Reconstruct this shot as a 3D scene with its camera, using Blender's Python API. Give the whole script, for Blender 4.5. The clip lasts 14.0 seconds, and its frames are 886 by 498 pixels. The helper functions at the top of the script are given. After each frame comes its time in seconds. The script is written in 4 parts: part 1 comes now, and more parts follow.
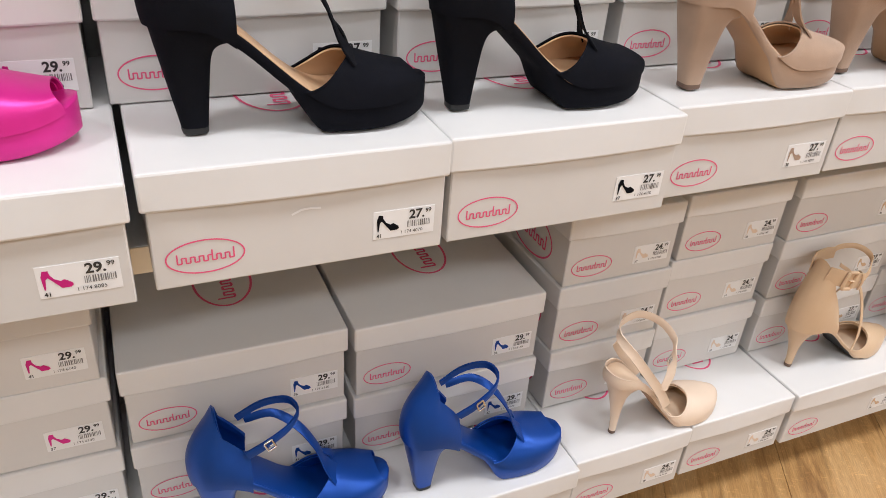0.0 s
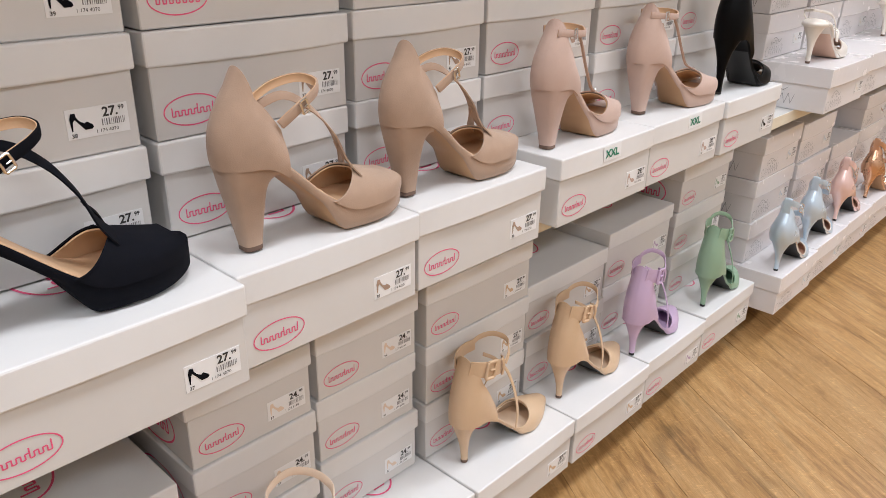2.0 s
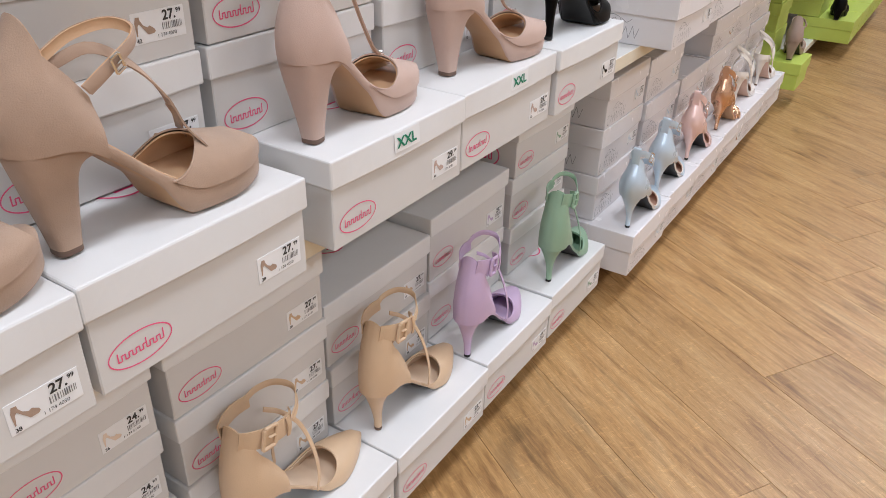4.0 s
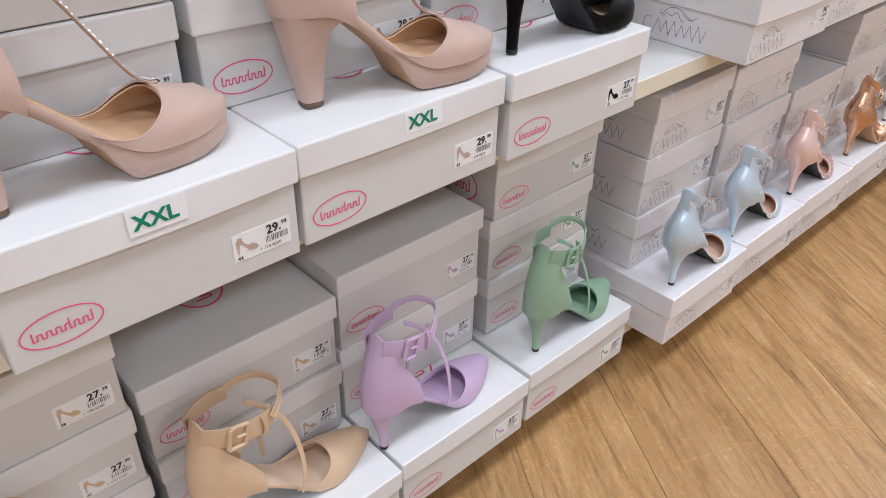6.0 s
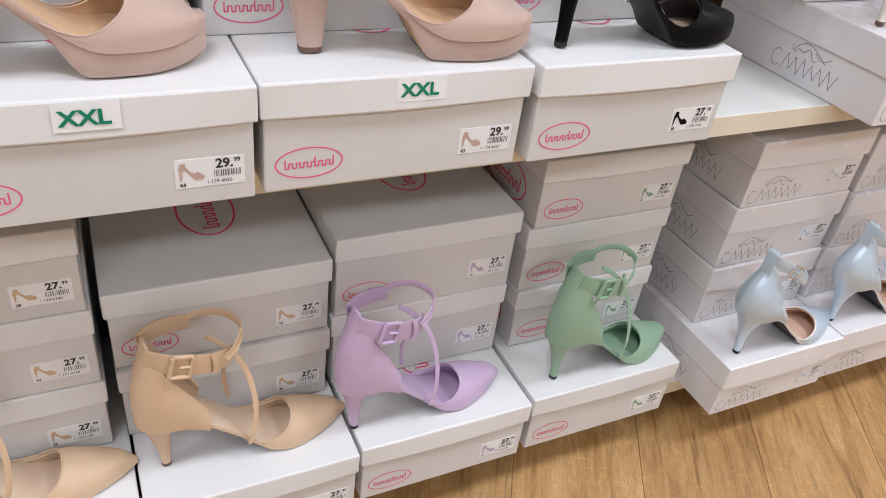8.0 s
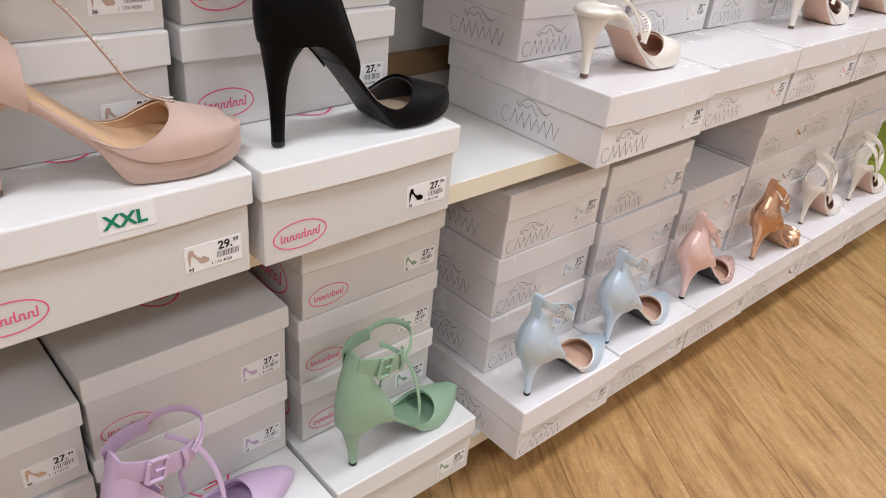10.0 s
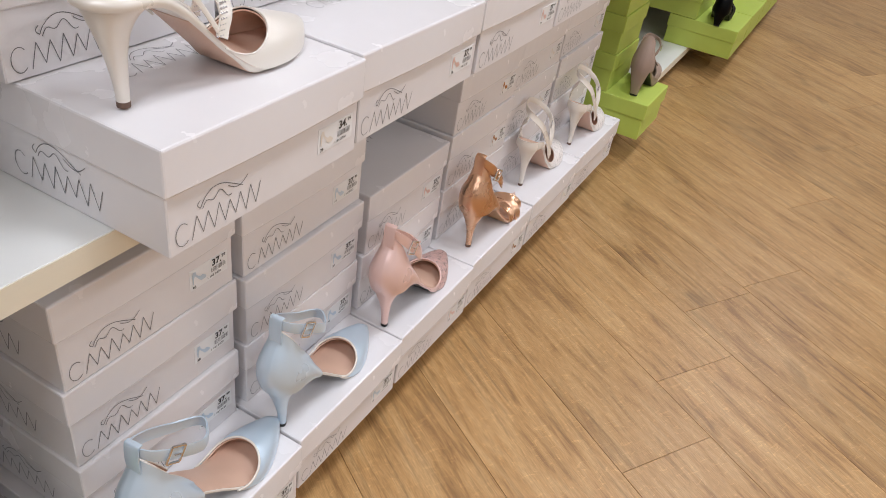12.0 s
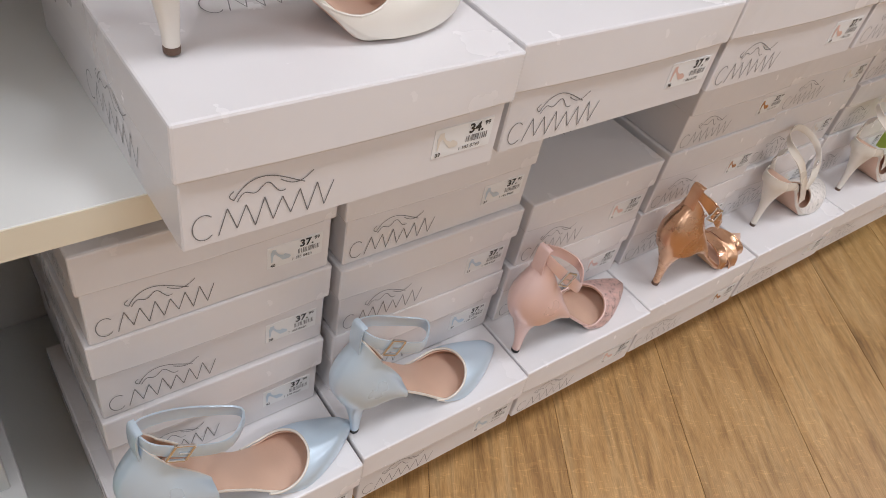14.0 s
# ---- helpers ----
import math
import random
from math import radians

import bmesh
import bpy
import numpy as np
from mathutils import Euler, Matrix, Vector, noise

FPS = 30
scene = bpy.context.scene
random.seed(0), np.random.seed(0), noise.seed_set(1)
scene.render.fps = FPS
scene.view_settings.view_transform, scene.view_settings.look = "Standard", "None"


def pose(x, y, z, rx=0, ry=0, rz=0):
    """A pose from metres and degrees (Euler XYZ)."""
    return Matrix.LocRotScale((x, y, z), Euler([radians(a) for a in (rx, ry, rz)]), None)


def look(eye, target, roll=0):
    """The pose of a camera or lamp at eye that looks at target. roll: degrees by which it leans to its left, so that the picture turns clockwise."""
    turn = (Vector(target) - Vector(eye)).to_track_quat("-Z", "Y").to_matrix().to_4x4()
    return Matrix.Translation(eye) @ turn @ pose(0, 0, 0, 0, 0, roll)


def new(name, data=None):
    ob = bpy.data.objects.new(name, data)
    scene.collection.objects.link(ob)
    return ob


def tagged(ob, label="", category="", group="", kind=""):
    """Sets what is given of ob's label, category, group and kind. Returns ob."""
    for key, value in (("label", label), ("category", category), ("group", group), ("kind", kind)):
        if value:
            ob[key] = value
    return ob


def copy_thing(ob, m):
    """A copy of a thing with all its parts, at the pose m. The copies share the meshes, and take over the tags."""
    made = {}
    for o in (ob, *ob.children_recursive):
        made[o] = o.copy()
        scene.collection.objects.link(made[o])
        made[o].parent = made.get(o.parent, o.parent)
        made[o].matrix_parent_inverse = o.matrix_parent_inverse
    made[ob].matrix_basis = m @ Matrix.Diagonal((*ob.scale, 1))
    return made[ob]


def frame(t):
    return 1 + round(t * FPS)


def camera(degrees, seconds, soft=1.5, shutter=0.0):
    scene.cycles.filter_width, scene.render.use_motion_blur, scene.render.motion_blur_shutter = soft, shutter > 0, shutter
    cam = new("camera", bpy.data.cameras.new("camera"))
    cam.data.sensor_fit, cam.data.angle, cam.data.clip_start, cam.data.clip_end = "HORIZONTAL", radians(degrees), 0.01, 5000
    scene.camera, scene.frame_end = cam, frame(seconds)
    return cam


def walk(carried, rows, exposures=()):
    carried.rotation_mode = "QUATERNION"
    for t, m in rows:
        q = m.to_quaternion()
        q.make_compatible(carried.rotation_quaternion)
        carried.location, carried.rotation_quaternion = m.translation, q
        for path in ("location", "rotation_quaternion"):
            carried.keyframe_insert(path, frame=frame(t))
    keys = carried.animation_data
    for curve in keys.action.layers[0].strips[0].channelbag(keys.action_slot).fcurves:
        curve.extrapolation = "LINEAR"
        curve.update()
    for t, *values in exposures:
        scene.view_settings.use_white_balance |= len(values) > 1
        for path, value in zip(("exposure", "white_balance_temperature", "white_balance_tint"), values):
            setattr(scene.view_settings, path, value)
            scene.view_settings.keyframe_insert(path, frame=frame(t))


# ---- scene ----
cam = camera(60.2, 14.0, soft=0.5)
PATH = [
    (0, (0.782, -0.019, 0.928), (1.519, 1.527, -0.104), 4.5),
    (0.5, (0.836, -0.022, 0.94), (1.781, 1.454, -0.022), 4.0),
    (1, (0.881, -0.028, 0.936), (1.909, 1.379, -0.046), 2.7),
    (1.5, (0.929, -0.044, 0.969), (2.137, 1.341, 0.181), 1.4),
    (2, (0.959, -0.038, 0.987), (2.288, 1.221, 0.182), 0.8),
    (2.5, (0.994, 0.021, 0.983), (2.354, 1.213, 0.13), 0.6),
    (3, (1.047, 0.083, 0.987), (2.546, 1.075, 0.109), 1.9),
    (3.5, (1.101, 0.078, 0.974), (2.679, 0.897, 0.056), 1.1),
    (4, (1.283, 0.069, 0.977), (2.744, 1.012, -0.01), 1.3),
    (4.2, (1.34, 0.051, 0.977), (2.726, 1.048, -0.065), 0.9),
    (6.3, (1.811, 0.03, 0.956), (2.881, 1.314, -0.142), 2.8),
    (6.5, (1.849, 0.01, 0.948), (2.82, 1.421, -0.085), 4.7),
    (7, (1.907, -0.027, 0.936), (2.717, 1.452, -0.139), 7.4),
    (7.2, (1.916, -0.032, 0.931), (2.698, 1.41, -0.214), 7.9),
    (9.3, (1.958, -0.011, 0.959), (2.93, 1.338, -0.153), 7.3),
    (9.5, (1.977, -0.02, 0.964), (3.063, 1.278, -0.102), 6.9),
    (10, (2.008, -0.026, 0.973), (3.218, 1.221, -0.018), 5.7),
    (10.5, (2.026, -0.025, 0.972), (3.238, 1.25, 0.022), 4.5),
    (11, (2.095, -0.041, 0.963), (3.324, 1.189, -0.025), 3.5),
    (11.5, (2.274, 0.012, 0.952), (3.72, 0.893, -0.112), 7.0),
    (12, (2.461, 0.123, 0.966), (3.951, 0.811, -0.176), 9.2),
    (12.5, (2.529, 0.157, 0.955), (3.918, 0.973, -0.231), 9.0),
    (13, (2.629, 0.156, 0.946), (3.823, 1.16, -0.305), 10.5),
    (13.5, (2.672, 0.159, 0.935), (3.75, 1.208, -0.383), 13.2),
    (14, (2.693, 0.168, 0.938), (3.719, 1.231, -0.41), 13.2),
]
EXPOSURES = [(0, -0.08, 6420, 10), (1.5, -0.12, 6300, 10), (3, -0.19, 6150, 10), (4.2, -0.26, 6000, 10), (6.3, -0.27, 5850, 10), (7, -0.2, 5900, 10), (9.5, -0.24, 6200, 10),
             (11, -0.22, 6250, 10), (11.5, -0.22, 6250, 10), (12, -0.38, 6150, 10), (13, -0.5, 6120, 10), (14, -0.58, 6260, 10)]
walk(cam, [(t, look(eye, target, roll)) for t, eye, target, roll in PATH], EXPOSURES)

# ---- light ----
world = bpy.data.worlds.new("shop_air")
scene.world = world
world.use_nodes = True
world.node_tree.nodes["Background"].inputs[0].default_value = (0.94, 0.97, 1.0, 1)
world.node_tree.nodes["Background"].inputs[1].default_value = 0.05


def ceiling_lamp(x, y, power, sx=0.5, sy=0.5, tint=(0.94, 0.955, 1.0)):
    d = bpy.data.lights.new("ceiling_lamp", "AREA")
    d.shape, d.size, d.size_y, d.energy, d.color = "RECTANGLE", sx, sy, power, tint
    ob = new("ceiling_lamp", d)
    ob.location = (x, y, 2.93)
    return ob


for lamp_x, lamp_power in ((-0.6, 32), (1.4, 32), (3.4, 32), (5.4, 31), (7.4, 24)):
    ceiling_lamp(lamp_x, -0.12, lamp_power)
for lamp_x in (0.4, 3.4, 6.4):
    ceiling_lamp(lamp_x, -2.2, 40, 1.2, 0.4)

# ---- materials ----


def mat(name, color, rough=0.5, metal=0.0, var=0.06, scale=30.0, bump=0.0, bump_scale=200.0, sheen=0.0, spec=0.5, coat=0.0,
        stretch=(1, 1, 1), rvar=0.06, per_object=0.0, aniso=0.0):
    m = bpy.data.materials.new(name)
    m.use_nodes = True
    nt = m.node_tree
    n, link = nt.nodes, nt.links.new
    b = n["Principled BSDF"]
    tc = n.new("ShaderNodeTexCoord")
    mp = n.new("ShaderNodeMapping")
    mp.inputs["Scale"].default_value = stretch
    link(tc.outputs["Object"], mp.inputs[0])
    t1 = n.new("ShaderNodeTexNoise")
    t1.inputs["Scale"].default_value, t1.inputs["Detail"].default_value = scale, 6
    t2 = n.new("ShaderNodeTexNoise")
    t2.inputs["Scale"].default_value, t2.inputs["Detail"].default_value = scale * 0.17, 3
    link(mp.outputs[0], t1.inputs[0]), link(mp.outputs[0], t2.inputs[0])
    add = n.new("ShaderNodeMath")
    add.operation = "ADD"
    link(t1.outputs[0], add.inputs[0]), link(t2.outputs[0], add.inputs[1])
    val = n.new("ShaderNodeMapRange")
    val.inputs[1].default_value, val.inputs[2].default_value = 0.6, 1.4
    val.inputs[3].default_value, val.inputs[4].default_value = 1 - var, 1 + var
    link(add.outputs[0], val.inputs[0])
    hsv = n.new("ShaderNodeHueSaturation")
    hsv.inputs["Color"].default_value = (*color, 1)
    link(val.outputs[0], hsv.inputs["Value"])
    if per_object:
        info = n.new("ShaderNodeObjectInfo")
        r = n.new("ShaderNodeMapRange")
        r.inputs[3].default_value, r.inputs[4].default_value = 1 - per_object, 1 + per_object
        link(info.outputs["Random"], r.inputs[0])
        mul = n.new("ShaderNodeMath")
        mul.operation = "MULTIPLY"
        link(val.outputs[0], mul.inputs[0]), link(r.outputs[0], mul.inputs[1])
        link(mul.outputs[0], hsv.inputs["Value"])
    link(hsv.outputs[0], b.inputs["Base Color"])
    rr = n.new("ShaderNodeMapRange")
    rr.inputs[1].default_value, rr.inputs[2].default_value = 0.6, 1.4
    rr.inputs[3].default_value, rr.inputs[4].default_value = max(rough - rvar, 0.02), min(rough + rvar, 1)
    link(add.outputs[0], rr.inputs[0]), link(rr.outputs[0], b.inputs["Roughness"])
    b.inputs["Metallic"].default_value = metal
    b.inputs["Specular IOR Level"].default_value = spec
    b.inputs["Sheen Weight"].default_value = sheen
    b.inputs["Coat Weight"].default_value = coat
    b.inputs["Coat Roughness"].default_value = 0.15
    b.inputs["Anisotropic"].default_value = aniso
    if bump:
        t3 = n.new("ShaderNodeTexNoise")
        t3.inputs["Scale"].default_value, t3.inputs["Detail"].default_value = bump_scale, 4
        link(mp.outputs[0], t3.inputs[0])
        bp = n.new("ShaderNodeBump")
        bp.inputs["Strength"].default_value, bp.inputs["Distance"].default_value = bump, 0.001
        link(t3.outputs[0], bp.inputs["Height"]), link(bp.outputs[0], b.inputs["Normal"])
    return m


CARD_LID = mat("white_card_lid", (0.74, 0.735, 0.725), 0.42, var=0.025, scale=25, bump=0.12, bump_scale=60, per_object=0.03)
CARD_BODY = mat("grey_card_body", (0.655, 0.64, 0.62), 0.5, var=0.025, scale=25, bump=0.12, bump_scale=60, per_object=0.03)
GLOSS_LID = mat("gloss_card_lid", (0.78, 0.755, 0.76), 0.27, var=0.02, rvar=0.02, scale=20, bump=0.012, bump_scale=40, per_object=0.02)
GLOSS_BODY = mat("gloss_card_body", (0.75, 0.725, 0.73), 0.31, var=0.02, rvar=0.02, scale=20, bump=0.012, bump_scale=40, per_object=0.02)
LIME = mat("lime_card", (0.46, 0.56, 0.10), 0.45, var=0.05, scale=25, bump=0.1, bump_scale=60, per_object=0.05)
PINK_INK = mat("pink_ink", (0.80, 0.10, 0.23), 0.5, var=0.05, scale=60)
GREY_INK = mat("grey_ink", (0.18, 0.175, 0.18), 0.4, var=0.05, scale=60)
BLACK_INK = mat("black_ink", (0.03, 0.03, 0.03), 0.5, var=0.1, scale=60)
GREEN_INK = mat("green_ink", (0.0, 0.20, 0.11), 0.5, var=0.08, scale=60)
STICKER = mat("white_sticker", (0.82, 0.82, 0.82), 0.35, var=0.02, scale=60)
BOARD = mat("white_melamine", (0.78, 0.78, 0.75), 0.22, var=0.03, scale=9, bump=0.05, bump_scale=120)
BOARD_EDGE = mat("cream_edge_band", (0.78, 0.72, 0.58), 0.4, var=0.04, scale=12)
PANEL = mat("back_panel_paint", (0.76, 0.745, 0.72), 0.55, var=0.05, scale=6, bump=0.1, bump_scale=150)
# near-black, so the shadow under the bottom shelf is in the colour
PLINTH_SHADE = mat("plinth_shade", (0.03, 0.028, 0.026), 0.6, var=0.2, scale=15)
TAN_STRIP = mat("wooden_batten", (0.33, 0.20, 0.10), 0.5, var=0.2, scale=20, stretch=(0.15, 1, 1))
PAINT = mat("wall_paint", (0.72, 0.70, 0.67), 0.8, var=0.04, scale=3, bump=0.1, bump_scale=90)
CEIL = mat("ceiling_board", (0.75, 0.75, 0.74), 0.85, var=0.04, scale=3, bump=0.2, bump_scale=120)

# ---- mesh helpers ----


def part(name, bm, material, parent, label=""):
    """Link a bmesh, or a mesh, as one object under a thing or a part."""
    if isinstance(bm, bmesh.types.BMesh):
        me = bpy.data.meshes.new(name)
        bm.to_mesh(me)
        bm.free()
    else:
        me = bm
    if material and not me.materials:
        me.materials.append(material)
    ob = new(name, me)
    if parent:
        ob.parent = parent
    if label:
        ob["label"] = label
    return ob


def mesh_of(name, verts, faces, material, smooth=True):
    me = bpy.data.meshes.new(name)
    me.from_pydata([tuple(v) for v in verts], [], faces)
    me.materials.append(material)
    if smooth:
        me.polygons.foreach_set("use_smooth", [True] * len(me.polygons))
    me.update()
    return me


def block(x0, x1, y0, y1, z0, z1, bevel=0.0, segs=2):
    bm = bmesh.new()
    bmesh.ops.create_cube(bm, size=1)
    for v in bm.verts:
        v.co = ((x0 + x1) / 2 + v.co.x * (x1 - x0), (y0 + y1) / 2 + v.co.y * (y1 - y0), (z0 + z1) / 2 + v.co.z * (z1 - z0))
    if bevel:
        bmesh.ops.bevel(bm, geom=bm.edges[:], offset=bevel, segments=segs, affect="EDGES", profile=0.5)
    return bm


def plain(name, bm, material, label, category, kind="structure"):
    ob = part(name, bm, material, None)
    tagged(ob, label, category, kind=kind)
    return ob


def sheet(P, thick, name, material, closed=False):
    """A thick skin on a grid of points (nu, nv, 3); closed joins the first row to the last."""
    P = np.asarray(P, float)
    nu, nv = P.shape[:2]
    if closed:
        du = np.roll(P, -1, 0) - np.roll(P, 1, 0)
    else:
        du = np.gradient(P, axis=0)
    dv = np.gradient(P, axis=1)
    N = np.cross(du, dv)
    N /= np.linalg.norm(N, axis=2, keepdims=True) + 1e-12
    Q = P - N * thick
    verts = np.concatenate([P.reshape(-1, 3), Q.reshape(-1, 3)])
    o = nu * nv
    faces = []
    last = nu if closed else nu - 1
    for i in range(last):
        j = (i + 1) % nu
        for k in range(nv - 1):
            a, b, c, d = i * nv + k, j * nv + k, j * nv + k + 1, i * nv + k + 1
            faces.append((a, b, c, d))
            faces.append((o + d, o + c, o + b, o + a))
    rim = []
    for k in (0, nv - 1):
        for i in range(last):
            j = (i + 1) % nu
            rim.append((i * nv + k, j * nv + k, k == 0))
    if not closed:
        for i in (0, nu - 1):
            for k in range(nv - 1):
                rim.append((i * nv + k, i * nv + k + 1, i == nu - 1))
    extra = []
    n0 = 2 * o
    for a, b, flip in rim:
        s = n0 + len(extra)
        extra += [verts[a], verts[b], verts[o + b], verts[o + a]]
        f = (s, s + 1, s + 2, s + 3)
        faces.append(f if flip else f[::-1])
    return mesh_of(name, np.concatenate([verts, np.array(extra)]) if extra else verts, faces, material)


def loft(rings, name, material, cap=True):
    """A solid through closed rings (n, m, 3)."""
    R = np.asarray(rings, float)
    n, m = R.shape[:2]
    faces = [(i * m + k, i * m + (k + 1) % m, (i + 1) * m + (k + 1) % m, (i + 1) * m + k) for i in range(n - 1) for k in range(m)]
    verts = list(R.reshape(-1, 3))
    if cap:
        for i, flip in ((0, True), (n - 1, False)):
            s = len(verts)
            verts += list(R[i])
            f = tuple(range(s, s + m))
            faces.append(f[::-1] if flip else f)
    return mesh_of(name, verts, faces, material)


def curve_points(pts, n=28):
    """A smooth line through points (Catmull-Rom)."""
    P = np.asarray(pts, float)
    P = np.concatenate([[2 * P[0] - P[1]], P, [2 * P[-1] - P[-2]]])
    out = []
    segs = len(P) - 3
    for t in np.linspace(0, segs - 1e-9, n):
        i, f = int(t), t - int(t)
        a, b, c, d = P[i:i + 4]
        out.append(0.5 * (2 * b + (c - a) * f + (2 * a - 5 * b + 4 * c - d) * f * f + (3 * b - a - 3 * c + d) * f ** 3))
    return np.array(out)


def ribbon(pts, width, side, thick, name, material, n=28, closed=False):
    """A flat strap along pts; side: the strap's width direction, one or several along it; width: one or several."""
    C = curve_points(list(pts) + ([pts[0]] if closed else []), n + (1 if closed else 0))
    if closed:
        C = C[:-1]
    W = np.interp(np.linspace(0, 1, n), np.linspace(0, 1, len(np.atleast_1d(width))), np.atleast_1d(width))
    S = np.atleast_2d(np.asarray(side, float))
    S = np.stack([np.interp(np.linspace(0, 1, n), np.linspace(0, 1, len(S)), S[:, k]) for k in range(3)], 1)
    T = np.roll(C, -1, 0) - np.roll(C, 1, 0) if closed else np.gradient(C, axis=0)
    T /= np.linalg.norm(T, axis=1, keepdims=True) + 1e-9
    S = S - T * (S * T).sum(1, keepdims=True)
    S /= np.linalg.norm(S, axis=1, keepdims=True) + 1e-9
    G = np.stack([C + S * (W * f)[:, None] for f in (-0.5, -0.4, 0.0, 0.4, 0.5)], 1)
    N = np.cross(T, S)
    for k, lift in enumerate((-0.0004, 0, 0.0003, 0, -0.0004)):
        G[:, k] += N * lift
    return sheet(G, thick, name, material, closed)


def stroke_mesh(name, lines, width, material):
    """Flat strokes in the xy plane along polylines, joined in one mesh."""
    verts, faces = [], []
    for line in lines:
        L = np.asarray(line, float)
        T = np.gradient(L, axis=0)
        T /= np.linalg.norm(T, axis=1, keepdims=True) + 1e-9
        N = np.stack([-T[:, 1], T[:, 0]], 1)
        s = len(verts)
        for p, nn in zip(L, N):
            verts += [(*(p + nn * width / 2), 0), (*(p - nn * width / 2), 0)]
        faces += [(s + 2 * i, s + 2 * i + 1, s + 2 * i + 3, s + 2 * i + 2) for i in range(len(L) - 1)]
    return mesh_of(name, verts, faces, material, False)


TEXTS = {}


def text_mesh(words, size, material, bold=0.0):
    key = (words, size, material.name)
    if key not in TEXTS:
        cu = bpy.data.curves.new("print", "FONT")
        cu.body, cu.size, cu.offset, cu.resolution_u = words, size, bold, 3
        ob = new("print", cu)
        bpy.context.view_layer.update()
        me = bpy.data.meshes.new_from_object(ob.evaluated_get(bpy.context.evaluated_depsgraph_get()))
        bpy.data.objects.remove(ob)
        bpy.data.curves.remove(cu)
        me.materials.clear()
        me.materials.append(material)
        TEXTS[key] = me
    return TEXTS[key]


# ---- the setting ----
plain("wall_back", block(-3, 10, 1.12, 1.22, 0, 3), PAINT, "pale painted shop wall behind the shelving", "wall")
plain("wall_front", block(-3, 10, -3.7, -3.6, 0, 3), PAINT, "pale painted shop wall across the aisle", "wall")
plain("wall_west", block(-3.1, -3, -3.7, 1.22, 0, 3), PAINT, "pale painted shop end wall", "wall")
plain("wall_east", block(10, 10.1, -3.7, 1.22, 0, 3), PAINT, "pale painted shop end wall", "wall")
plain("ceiling", block(-3.1, 10.1, -3.7, 1.22, 3, 3.1), CEIL, "white suspended shop ceiling", "ceiling")

# ---- floor of wood-look planks ----


